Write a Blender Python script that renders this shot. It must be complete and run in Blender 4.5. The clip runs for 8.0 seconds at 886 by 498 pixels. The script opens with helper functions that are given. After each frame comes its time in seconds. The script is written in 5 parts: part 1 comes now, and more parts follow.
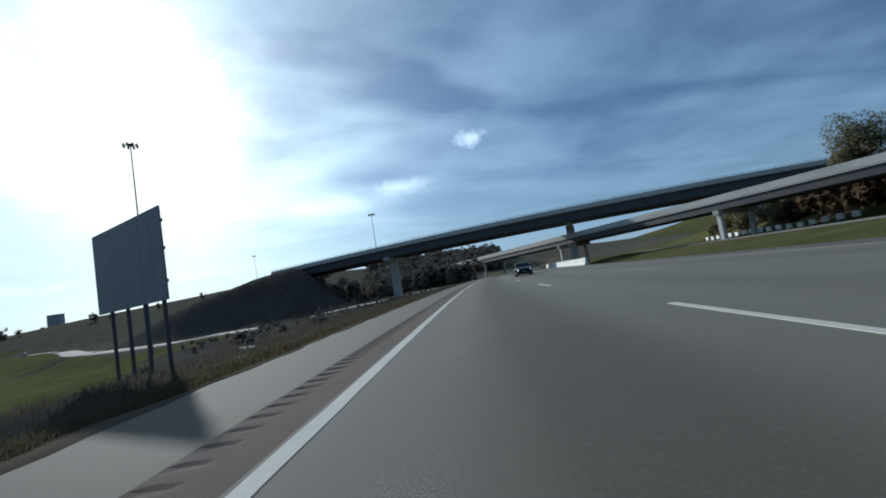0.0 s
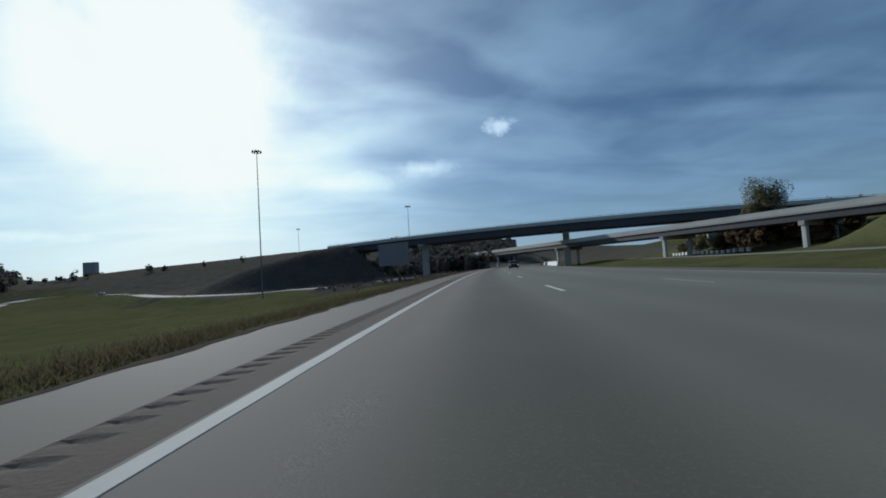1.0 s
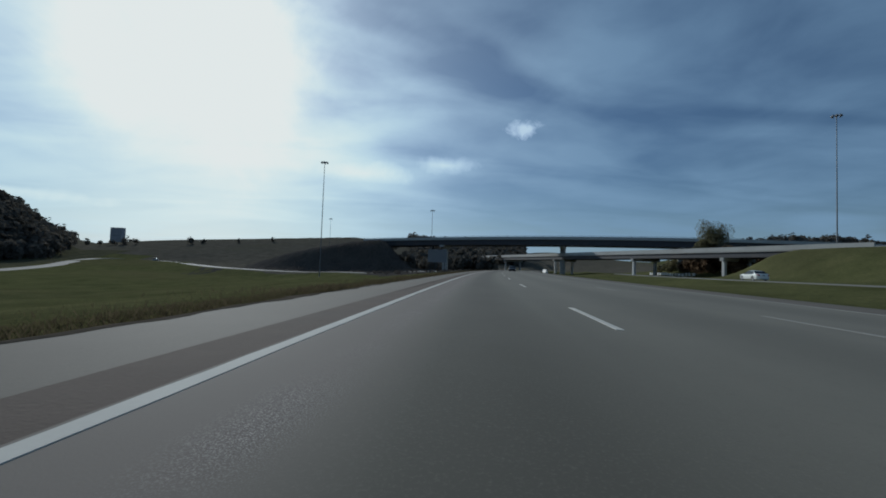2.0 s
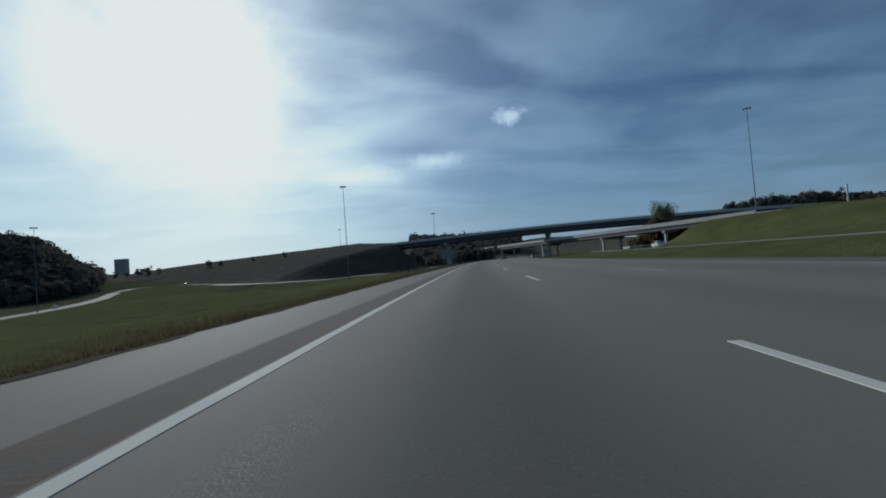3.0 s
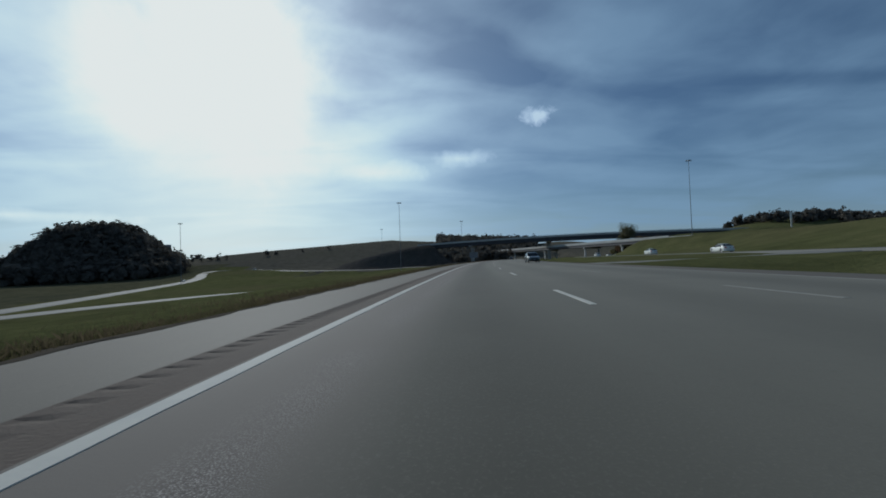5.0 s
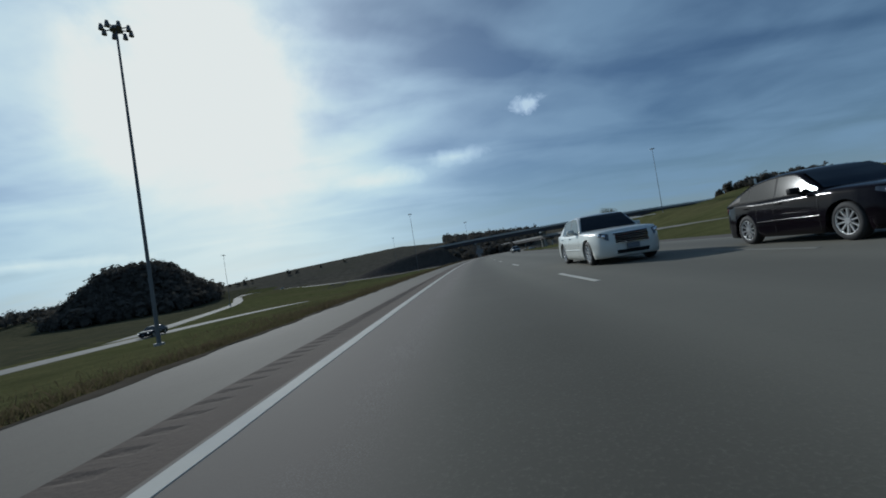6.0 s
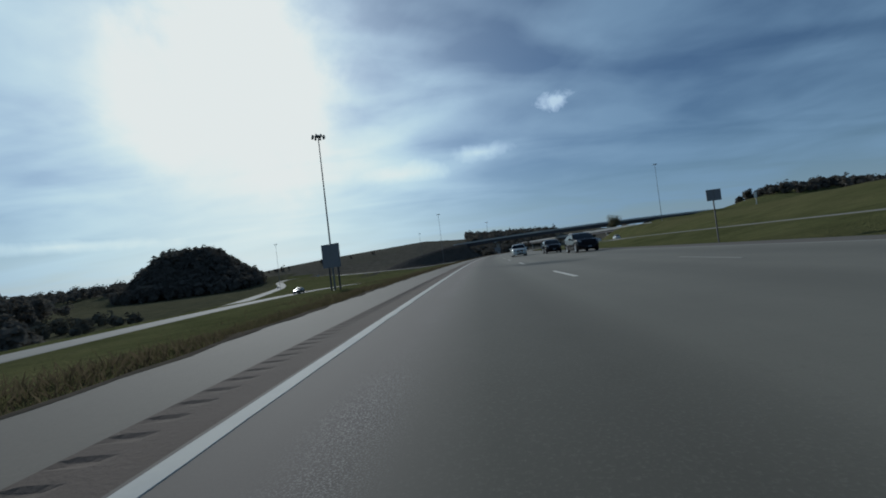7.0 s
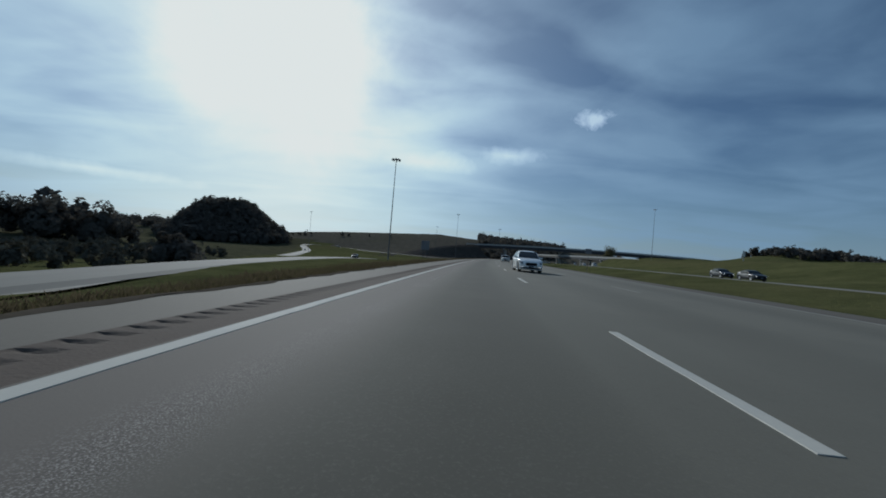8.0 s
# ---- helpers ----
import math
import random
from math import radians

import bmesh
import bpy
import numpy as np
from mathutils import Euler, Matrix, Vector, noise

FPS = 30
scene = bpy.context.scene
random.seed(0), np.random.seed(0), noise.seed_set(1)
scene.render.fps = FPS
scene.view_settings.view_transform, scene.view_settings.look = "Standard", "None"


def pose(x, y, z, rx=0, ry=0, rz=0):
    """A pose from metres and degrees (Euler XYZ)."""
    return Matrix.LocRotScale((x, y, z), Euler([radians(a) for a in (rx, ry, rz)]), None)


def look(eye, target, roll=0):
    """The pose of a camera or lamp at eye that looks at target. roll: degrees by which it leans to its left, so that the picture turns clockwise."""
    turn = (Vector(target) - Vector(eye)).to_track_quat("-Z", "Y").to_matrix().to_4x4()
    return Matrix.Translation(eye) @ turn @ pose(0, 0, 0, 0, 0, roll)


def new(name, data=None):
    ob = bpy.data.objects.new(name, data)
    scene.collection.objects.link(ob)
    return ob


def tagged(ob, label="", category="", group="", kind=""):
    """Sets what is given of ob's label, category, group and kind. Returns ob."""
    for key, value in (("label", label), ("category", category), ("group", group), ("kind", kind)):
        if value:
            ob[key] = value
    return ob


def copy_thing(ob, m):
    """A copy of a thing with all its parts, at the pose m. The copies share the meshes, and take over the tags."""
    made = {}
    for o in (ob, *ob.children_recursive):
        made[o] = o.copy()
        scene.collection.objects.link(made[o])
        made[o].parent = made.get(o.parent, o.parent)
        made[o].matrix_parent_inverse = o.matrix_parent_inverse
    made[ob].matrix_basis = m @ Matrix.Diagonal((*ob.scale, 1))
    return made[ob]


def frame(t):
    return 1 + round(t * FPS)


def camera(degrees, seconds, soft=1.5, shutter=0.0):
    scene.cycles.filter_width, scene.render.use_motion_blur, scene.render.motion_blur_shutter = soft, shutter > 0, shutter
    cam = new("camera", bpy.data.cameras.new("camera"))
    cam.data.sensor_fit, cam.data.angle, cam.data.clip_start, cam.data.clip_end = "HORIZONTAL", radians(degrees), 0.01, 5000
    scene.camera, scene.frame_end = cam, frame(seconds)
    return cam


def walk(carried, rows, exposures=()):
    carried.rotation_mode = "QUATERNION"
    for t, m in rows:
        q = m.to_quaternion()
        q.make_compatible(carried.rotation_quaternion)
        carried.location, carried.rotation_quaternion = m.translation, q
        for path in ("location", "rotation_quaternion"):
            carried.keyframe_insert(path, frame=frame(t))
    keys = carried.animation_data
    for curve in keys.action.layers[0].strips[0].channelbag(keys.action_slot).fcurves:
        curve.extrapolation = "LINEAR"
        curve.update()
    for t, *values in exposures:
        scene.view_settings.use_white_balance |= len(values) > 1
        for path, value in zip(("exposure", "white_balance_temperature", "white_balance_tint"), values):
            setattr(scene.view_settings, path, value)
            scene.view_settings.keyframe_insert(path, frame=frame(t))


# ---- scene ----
cam = camera(93.25, 8.0, soft=1.8)
PATH = [
    (0, pose(33.422, 316.602, 0.735, 94.44, 9.27, -8.46)),
    (0.2, pose(32.098, 310.466, 0.735, 93.80, 8.36, -7.83)),
    (0.5, pose(30.192, 301.288, 0.735, 93.05, 6.90, -7.02)),
    (0.7, pose(29.009, 295.239, 0.735, 92.85, 5.66, -6.75)),
    (1, pose(27.336, 286.250, 0.735, 92.68, 3.60, -6.41)),
    (1.2, pose(26.288, 280.328, 0.735, 92.62, 2.38, -6.09)),
    (1.5, pose(24.735, 271.525, 0.735, 92.57, 0.24, -5.46)),
    (1.7, pose(23.666, 265.688, 0.735, 92.57, -2.28, -4.72)),
    (2, pose(22.119, 256.963, 0.735, 92.35, -1.98, -4.89)),
    (2.2, pose(21.123, 251.156, 0.735, 92.07, -1.46, -5.12)),
    (2.5, pose(19.679, 242.444, 0.735, 91.64, -0.24, -5.47)),
    (2.8, pose(18.292, 233.709, 0.735, 91.43, 1.46, -5.64)),
    (3, pose(17.397, 227.861, 0.735, 91.71, 4.36, -4.80)),
    (3.2, pose(16.516, 222.036, 0.735, 91.98, 4.11, -4.31)),
    (3.5, pose(15.232, 213.160, 0.735, 92.23, 3.30, -3.79)),
    (3.7, pose(14.437, 206.952, 0.735, 92.12, 2.61, -3.55)),
    (4, pose(13.310, 197.407, 0.735, 91.83, 1.76, -3.24)),
    (4.2, pose(12.575, 191.058, 0.735, 91.64, 1.69, -3.00)),
    (4.5, pose(11.485, 181.353, 0.735, 91.46, 1.59, -2.63)),
    (4.7, pose(10.739, 174.671, 0.735, 91.61, 1.28, -2.35)),
    (5, pose(9.624, 164.468, 0.735, 91.56, 1.94, -1.89)),
    (5.2, pose(8.895, 157.556, 0.735, 91.49, 2.96, -1.56)),
    (5.5, pose(7.845, 147.042, 0.735, 91.37, 4.99, -1.14)),
    (5.8, pose(6.868, 136.374, 0.735, 91.32, 7.18, -0.91)),
    (6, pose(6.270, 129.189, 0.735, 91.62, 8.92, -0.87)),
    (6.2, pose(5.703, 121.860, 0.735, 91.83, 10.58, -0.50)),
    (6.5, pose(4.927, 110.695, 0.735, 92.01, 12.09, 0.50)),
    (6.7, pose(4.486, 103.317, 0.735, 91.86, 10.77, 1.11)),
    (7, pose(3.907, 92.180, 0.735, 91.37, 6.77, 1.93)),
    (7.2, pose(3.614, 84.625, 0.735, 90.92, 4.35, 2.33)),
    (7.5, pose(3.295, 73.115, 0.735, 90.41, 0.65, 2.78)),
    (7.7, pose(3.093, 65.277, 0.735, 90.45, -1.57, 2.95)),
    (8, pose(2.850, 53.400, 0.735, 90.57, -4.78, 3.16)),
]
walk(cam, PATH, [(0, -0.34, 5600, 6), (0.5, -0.49, 5600, 6), (1.0, -0.62, 5600, 6), (1.5, -0.86, 5600, 6), (5.8, -0.88, 5600, 6), (6.8, -0.84, 5600, 6), (7.4, -0.92, 5600, 6), (8, -0.92, 5600, 6)])

# ---- light: a low hazy sun ahead, thin bright cloud round it ----
SUN_AZ, SUN_EL = -25.6, 22.5          # degrees clockwise from +y, and above the horizon
SUN_DIR = Vector((math.sin(radians(SUN_AZ)) * math.cos(radians(SUN_EL)),
                  math.cos(radians(SUN_AZ)) * math.cos(radians(SUN_EL)), math.sin(radians(SUN_EL))))


class Nodes:
    """Short hand for node trees."""

    def __init__(self, tree):
        self.tree = tree
        tree.nodes.clear()

    def add(self, kind, ins=(), operation=None, use_clamp=False, data_type=None, blend_type=None):
        n = self.tree.nodes.new(kind)
        if data_type:
            n.data_type = data_type
        if operation:
            n.operation = operation
        if blend_type:
            n.blend_type = blend_type
        if use_clamp:
            n.use_clamp = True
        for k, v in dict(ins).items():
            if isinstance(v, bpy.types.NodeSocket):
                self.tree.links.new(v, n.inputs[k])
            else:
                n.inputs[k].default_value = v
        return n

    def math(self, op, a, b=0.0, clamp=False):
        n = self.add("ShaderNodeMath", {0: a, 1: b}, operation=op, use_clamp=clamp)
        return n.outputs[0]

    def ramp(self, fac, stops):
        n = self.add("ShaderNodeValToRGB", {0: fac})
        el = n.color_ramp.elements
        while len(el) < len(stops):
            el.new(0.5)
        for e, (p, c) in zip(el, stops):
            e.position, e.color = p, (*c, 1) if len(c) == 3 else c
        return n.outputs[0]

    def mix(self, fac, a, b, blend="MIX"):
        n = self.add("ShaderNodeMix", data_type="RGBA", blend_type=blend)
        for i, v in ((0, fac), (6, a), (7, b)):
            if isinstance(v, bpy.types.NodeSocket):
                self.tree.links.new(v, n.inputs[i])
            else:
                n.inputs[i].default_value = v if i == 0 else ((*v, 1) if len(v) == 3 else v)
        return n.outputs[2]

    def noise(self, vec, scale, detail=4.0, rough=0.55, dist=0.0):
        n = self.add("ShaderNodeTexNoise", {"Vector": vec, "Scale": scale, "Detail": detail, "Roughness": rough, "Distortion": dist})
        return n.outputs[0]


world = bpy.data.worlds.new("sky")
scene.world = world
world.use_nodes = True
w = Nodes(world.node_tree)
sky = w.add("ShaderNodeTexSky")
sky.sky_type, sky.sun_disc = "NISHITA", False
sky.sun_elevation, sky.sun_rotation = radians(SUN_EL), radians(SUN_AZ)
sky.air_density, sky.dust_density, sky.ozone_density = 1.0, 0.25, 3.0
way = w.add("ShaderNodeTexCoord").outputs["Generated"]
split = w.add("ShaderNodeSeparateXYZ", {0: way})
# cloud layer: directions laid on a flat sheet overhead
lift = w.math("MAXIMUM", w.math("ADD", split.outputs[2], 0.12), 0.05)
sheet = w.add("ShaderNodeCombineXYZ", {0: w.math("DIVIDE", split.outputs[0], lift), 1: w.math("DIVIDE", split.outputs[1], lift), 2: 0.0})
stretch = w.add("ShaderNodeMapping", {0: sheet.outputs[0], "Rotation": (0, 0, radians(24)), "Scale": (0.6, 1.3, 1.0)})
veil = w.noise(stretch.outputs[0], 1.0, 3.5, 0.45, 0.7)
wisps = w.noise(sheet.outputs[0], 2.2, 5.0, 0.55, 0.3)
cover = w.math("MULTIPLY", w.math("SUBTRACT", w.math("ADD", w.math("MULTIPLY", veil, 0.8), w.math("MULTIPLY", wisps, 0.3)), 0.455), 4.6, True)
near_sun = w.add("ShaderNodeVectorMath", {0: way, 1: SUN_DIR}, operation="DOT_PRODUCT").outputs["Value"]
near_sun = w.math("MAXIMUM", near_sun, 0.0)
ragged = w.math("MINIMUM", w.math("ADD", near_sun, w.math("MULTIPLY", w.math("SUBTRACT", w.noise(way, 5.0, 5.0, 0.6, 0.3), 0.5), 0.055)), 1.0)
aureole = w.math("ADD", w.math("POWER", ragged, 95.0), w.math("MULTIPLY", w.math("POWER", ragged, 26.0), 0.08))
halo = w.math("POWER", near_sun, 8.5)


def tint(value, colour):
    return w.mix(1.0, colour, w.add("ShaderNodeCombineXYZ", {0: value, 1: value, 2: value}).outputs[0], "MULTIPLY")


def glow(near, near_colour, far, far_colour):
    """Cloud light: white towards the sun, bluer away from it."""
    return w.mix(1.0, tint(w.math("MULTIPLY", halo, near), near_colour), tuple(far * c for c in far_colour), "ADD")


base = w.mix(w.math("MULTIPLY", cover, 0.6), sky.outputs[0], glow(12.0, (0.95, 1.0, 0.95), 8.9, (0.54, 0.79, 1.04)))
low = w.math("POWER", w.math("SUBTRACT", 1.0, w.math("ABSOLUTE", split.outputs[2])), 8.0)
base = w.mix(w.math("MULTIPLY", low, 0.72), base, glow(8.4, (0.93, 1.0, 0.93), 8.3, (0.51, 0.77, 1.05)))
haze = w.math("MULTIPLY", halo, w.math("ADD", w.math("MULTIPLY", veil, 9.0), 2.6))
total = w.mix(1.0, base, tint(haze, (0.91, 0.99, 0.92)), "ADD")
total = w.mix(1.0, total, tint(w.math("MULTIPLY", aureole, 34.0), (1.0, 0.99, 0.95)), "ADD")


def small_cloud(total, toward, wide, high, thick, light):
    """One small ragged cloud in the sky."""
    d = Vector(toward).normalized()
    right = d.cross(Vector((0, 0, 1))).normalized()
    up = right.cross(d)
    a = w.add("ShaderNodeVectorMath", {0: way, 1: right / wide}, operation="DOT_PRODUCT").outputs["Value"]
    b = w.add("ShaderNodeVectorMath", {0: way, 1: up / high}, operation="DOT_PRODUCT").outputs["Value"]
    up0 = d.dot(up / high)
    b = w.math("SUBTRACT", b, up0)
    front = w.math("GREATER_THAN", w.add("ShaderNodeVectorMath", {0: way, 1: d}, operation="DOT_PRODUCT").outputs["Value"], 0.5)
    r = w.math("SQRT", w.math("ADD", w.math("MULTIPLY", a, a), w.math("MULTIPLY", b, b)))
    lump = w.math("MULTIPLY", w.noise(way, 1.1 / wide, 5.0, 0.6, 0.4), 2.6)
    m = w.math("MULTIPLY", w.math("SUBTRACT", w.math("SUBTRACT", lump, 0.35), r), thick, True)
    return w.mix(1.0, total, tint(w.math("MULTIPLY", w.math("MULTIPLY", m, front), light), (0.95, 0.97, 1.0)), "ADD")


total = small_cloud(total, (0.252, 0.9155, 0.3155), 0.040, 0.022, 1.5, 7.5)
total = small_cloud(total, (0.083, 0.9681, 0.2364), 0.085, 0.020, 0.8, 6.5)
total = small_cloud(total, (-0.110, 0.9699, 0.2075), 0.150, 0.026, 0.7, 7.5)
total = small_cloud(total, (-0.694, 0.7127, 0.1000), 0.170, 0.016, 0.9, 6.0)
# soft cap per channel holds the sky's brightest part to one white level
rgb = w.add("ShaderNodeSeparateColor", {0: total})
soft = [w.add("ShaderNodeMath", {0: rgb.outputs[k], 1: top, 2: 7.0}, operation="SMOOTH_MIN").outputs[0] for k, top in enumerate((19.0, 18.0, 15.8))]
total = w.add("ShaderNodeCombineColor", {0: soft[0], 1: soft[1], 2: soft[2]}).outputs[0]
bg = w.add("ShaderNodeBackground", {0: total, 1: 0.08})
w.add("ShaderNodeOutputWorld", {0: bg.outputs[0]})

sun_data = bpy.data.lights.new("sun", "SUN")
sun_data.energy, sun_data.angle, sun_data.color = 5.0, radians(1.2), (1.0, 0.94, 0.84)
sun = new("sun", sun_data)
sun.matrix_world = look((0, 0, 60), Vector((0, 0, 60)) - SUN_DIR)
# ---- materials ----
def material(name, colour, rough=0.6, metal=0.0, var=0.12, scale=3.0, fine=40.0, bump=0.0, stain=None, coat=0.0, random_var=0.0, bump_scale=None, spec=0.5):
    """A surface with broad and fine variation of its colour; stain: a second colour in patches."""
    m = bpy.data.materials.new(name)
    m.use_nodes = True
    n = Nodes(m.node_tree)
    at = n.add("ShaderNodeTexCoord").outputs["Object"]
    broad = n.noise(at, scale, 5.0, 0.6)
    grain = n.noise(at, fine, 3.0, 0.6)
    col = n.mix(broad, tuple(c * (1 - var) for c in colour), tuple(min(1, c * (1 + var)) for c in colour))
    col = n.mix(n.math("MULTIPLY", grain, var * 1.6), col, tuple(c * 0.55 for c in colour))
    if stain:
        patch = n.math("MULTIPLY", n.math("SUBTRACT", n.noise(at, scale * 0.37, 6.0, 0.65), 0.5), 5.0, True)
        col = n.mix(n.math("MULTIPLY", patch, 0.7), col, stain)
    if random_var:
        rnd = n.add("ShaderNodeObjectInfo").outputs["Random"]
        col = n.mix(n.math("MULTIPLY", rnd, random_var), col, tuple(c * 0.5 for c in colour))
    ins = {"Base Color": col, "Roughness": rough, "Metallic": metal, "Coat Weight": coat, "Specular IOR Level": spec}
    if bump:
        b = n.add("ShaderNodeBump", {"Height": n.noise(at, bump_scale or fine, 4.0, 0.6), "Strength": bump, "Distance": 0.02})
        ins["Normal"] = b.outputs[0]
    s = n.add("ShaderNodeBsdfPrincipled", ins)
    n.add("ShaderNodeOutputMaterial", {0: s.outputs[0]})
    return m


def road_material(name, colour, patch, along, oil=0.0, ravelled=False):
    """Pavement: tyre-polished tracks and oil-dark lane middles run along it, over aggregate grain."""
    m = bpy.data.materials.new(name)
    m.use_nodes = True
    n = Nodes(m.node_tree)
    uv = n.add("ShaderNodeUVMap").outputs[0]
    sep = n.add("ShaderNodeSeparateXYZ", {0: uv})
    obj = n.add("ShaderNodeTexCoord").outputs["Object"]
    streak_at = n.add("ShaderNodeCombineXYZ", {0: n.math("MULTIPLY", sep.outputs[0], along), 1: n.math("MULTIPLY", sep.outputs[1], 0.05), 2: 0.0}).outputs[0]
    streak = n.noise(streak_at, 1.0, 3.0, 0.5)
    grain = n.noise(obj, 55.0, 3.0, 0.7)
    chips = n.noise(obj, 14.0, 4.0, 0.7)
    blot = n.noise(obj, 0.35, 5.0, 0.6)
    col = n.mix(streak, tuple(c * 0.72 for c in colour), tuple(c * 1.18 for c in colour))
    lane = n.math("COSINE", n.math("MULTIPLY", n.math("SUBTRACT", sep.outputs[0], 0.177), 2 * math.pi / 3.477))
    wander = n.math("MULTIPLY", n.math("SUBTRACT", n.noise(streak_at, 0.7, 2.0, 0.5), 0.5), 0.5)
    oily = n.math("MULTIPLY", n.math("ADD", n.math("SUBTRACT", 0.5, n.math("MULTIPLY", lane, 0.5)), n.math("SUBTRACT", wander, 0.30)), 1.5, True)
    # paler towards the right-hand lanes, with a wandering soft edge
    paler = n.math("MULTIPLY", n.math("SUBTRACT", n.math("ADD", sep.outputs[0], wander), 2.6), 0.45, True)
    col = n.mix(n.math("MULTIPLY", paler, 0.5 if oil else 0.0), col, tuple(c * 1.42 for c in colour))
    busy = n.math("MULTIPLY", n.math("ADD", n.math("MULTIPLY", n.math("LESS_THAN", sep.outputs[0], 3.65), 0.65), 0.35), oil)
    col = n.mix(n.math("MULTIPLY", oily, busy), col, tuple(c * 0.50 for c in colour))
    col = n.mix(n.math("MULTIPLY", n.math("SUBTRACT", blot, 0.45), 1.4, True), col, patch)
    col = n.mix(n.math("MULTIPLY", n.math("SUBTRACT", grain, 0.52), 0.9, True), col, tuple(min(1, c * 1.7) for c in colour))
    col = n.mix(n.math("MULTIPLY", n.math("SUBTRACT", chips, 0.54), 0.8, True), col, tuple(c * 0.55 for c in colour))
    if ravelled:
        # brownish wheel track beside the edge line, with bare aggregate in places
        track = n.math("MULTIPLY", n.math("SUBTRACT", n.math("ADD", 1.55, wander), sep.outputs[0]), 1.5, True)
        col = n.mix(n.math("MULTIPLY", track, 0.75), col, (0.158, 0.134, 0.116))
        away = n.math("ABSOLUTE", n.math("SUBTRACT", sep.outputs[0], 0.95))
        band = n.math("MULTIPLY", n.math("SUBTRACT", 0.30, away), 4.0, True)
        stones = n.noise(obj, 130.0, 1.0, 0.5)
        worn = n.math("MULTIPLY", n.math("SUBTRACT", n.noise(obj, 0.5, 4.0, 0.6), 0.38), 4.0, True)
        spot = n.math("MULTIPLY", n.math("SUBTRACT", stones, 0.57), 16.0, True)
        pit = n.math("MULTIPLY", n.math("SUBTRACT", 0.48, stones), 16.0, True)
        where = n.math("MULTIPLY", n.math("MULTIPLY", band, worn), 0.55)
        col = n.mix(n.math("MULTIPLY", where, spot), col, (0.48, 0.44, 0.41))
        col = n.mix(n.math("MULTIPLY", where, pit), col, (0.050, 0.040, 0.040))
    b = n.add("ShaderNodeBump", {"Height": n.math("ADD", grain, n.math("MULTIPLY", chips, 0.6)), "Strength": 0.15, "Distance": 0.008})
    s = n.add("ShaderNodeBsdfPrincipled", {"Base Color": col, "Roughness": n.math("ADD", n.math("MULTIPLY", streak, 0.12), 0.82), "Normal": b.outputs[0], "Specular IOR Level": 0.18})
    n.add("ShaderNodeOutputMaterial", {0: s.outputs[0]})
    return m


def leaf_material(name, dark, light, gloss=0.2, through_it=0.12):
    """Foliage, varied clump by clump, with a share of the light passing through it."""
    m = bpy.data.materials.new(name)
    m.use_nodes = True
    n = Nodes(m.node_tree)
    isle = n.add("ShaderNodeNewGeometry").outputs["Random Per Island"]
    at = n.add("ShaderNodeTexCoord").outputs["Object"]
    col = n.mix(n.math("ADD", n.math("MULTIPLY", isle, 0.6), n.math("MULTIPLY", n.noise(at, 0.05, 3.0), 0.4)), dark, light)
    s = n.add("ShaderNodeBsdfPrincipled", {"Base Color": col, "Roughness": 0.7, "Specular IOR Level": gloss})
    t = n.add("ShaderNodeBsdfTranslucent", {0: col})
    mixed = n.add("ShaderNodeMixShader", {0: through_it, 1: s.outputs[0], 2: t.outputs[0]})
    n.add("ShaderNodeOutputMaterial", {0: mixed.outputs[0]})
    return m


def grass_material(name, stops, dry, dark):
    m = bpy.data.materials.new(name)
    m.use_nodes = True
    n = Nodes(m.node_tree)
    at = n.add("ShaderNodeTexCoord").outputs["Object"]
    broad = n.noise(at, 0.012, 5.0, 0.6)
    mid = n.noise(at, 0.16, 6.0, 0.65)
    fine = n.noise(at, 3.0, 5.0, 0.7)
    col = n.ramp(mid, stops)
    col = n.mix(n.math("MULTIPLY", n.math("SUBTRACT", broad, 0.47), 4.0, True), col, dry)
    col = n.mix(n.math("MULTIPLY", n.math("SUBTRACT", fine, 0.42), 2.2, True), col, dark)
    b = n.add("ShaderNodeBump", {"Height": fine, "Strength": 0.8, "Distance": 0.25})
    s = n.add("ShaderNodeBsdfPrincipled", {"Base Color": col, "Roughness": 1.0, "Specular IOR Level": 0.0, "Normal": b.outputs[0]})
    n.add("ShaderNodeOutputMaterial", {0: s.outputs[0]})
    return m


def glow_material(name, colour, strength):
    m = bpy.data.materials.new(name)
    m.use_nodes = True
    n = Nodes(m.node_tree)
    e = n.add("ShaderNodeEmission", {0: (*colour, 1), 1: strength})
    n.add("ShaderNodeOutputMaterial", {0: e.outputs[0]})
    return m


ASPHALT = road_material("asphalt", (0.152, 0.143, 0.116), (0.126, 0.118, 0.097), 0.9, 0.8, True)
SHOULDER = road_material("shoulder_concrete", (0.136, 0.120, 0.097), (0.112, 0.098, 0.079), 0.5)
RAMP_ROAD = road_material("ramp_concrete", (0.20, 0.19, 0.165), (0.17, 0.16, 0.14), 0.4)
RUMBLE = material("worn_rumble_asphalt", (0.124, 0.098, 0.080), 0.95, 0, 0.2, 1.5, 30, 0.35, (0.105, 0.088, 0.075), spec=0.1)
PAINT_LINE = material("white_road_paint", (0.54, 0.52, 0.46), 0.85, 0, 0.08, 2.0, 26, 0.1, (0.42, 0.42, 0.40), spec=0.1)
PAINT_WORN = material("worn_road_paint", (0.27, 0.258, 0.23), 0.85, 0, 0.2, 3.0, 18, 0.1, (0.22, 0.22, 0.21), spec=0.1)
CONCRETE = material("concrete", (0.40, 0.385, 0.355), 0.8, 0, 0.14, 0.5, 12, 0.3, (0.25, 0.24, 0.22))
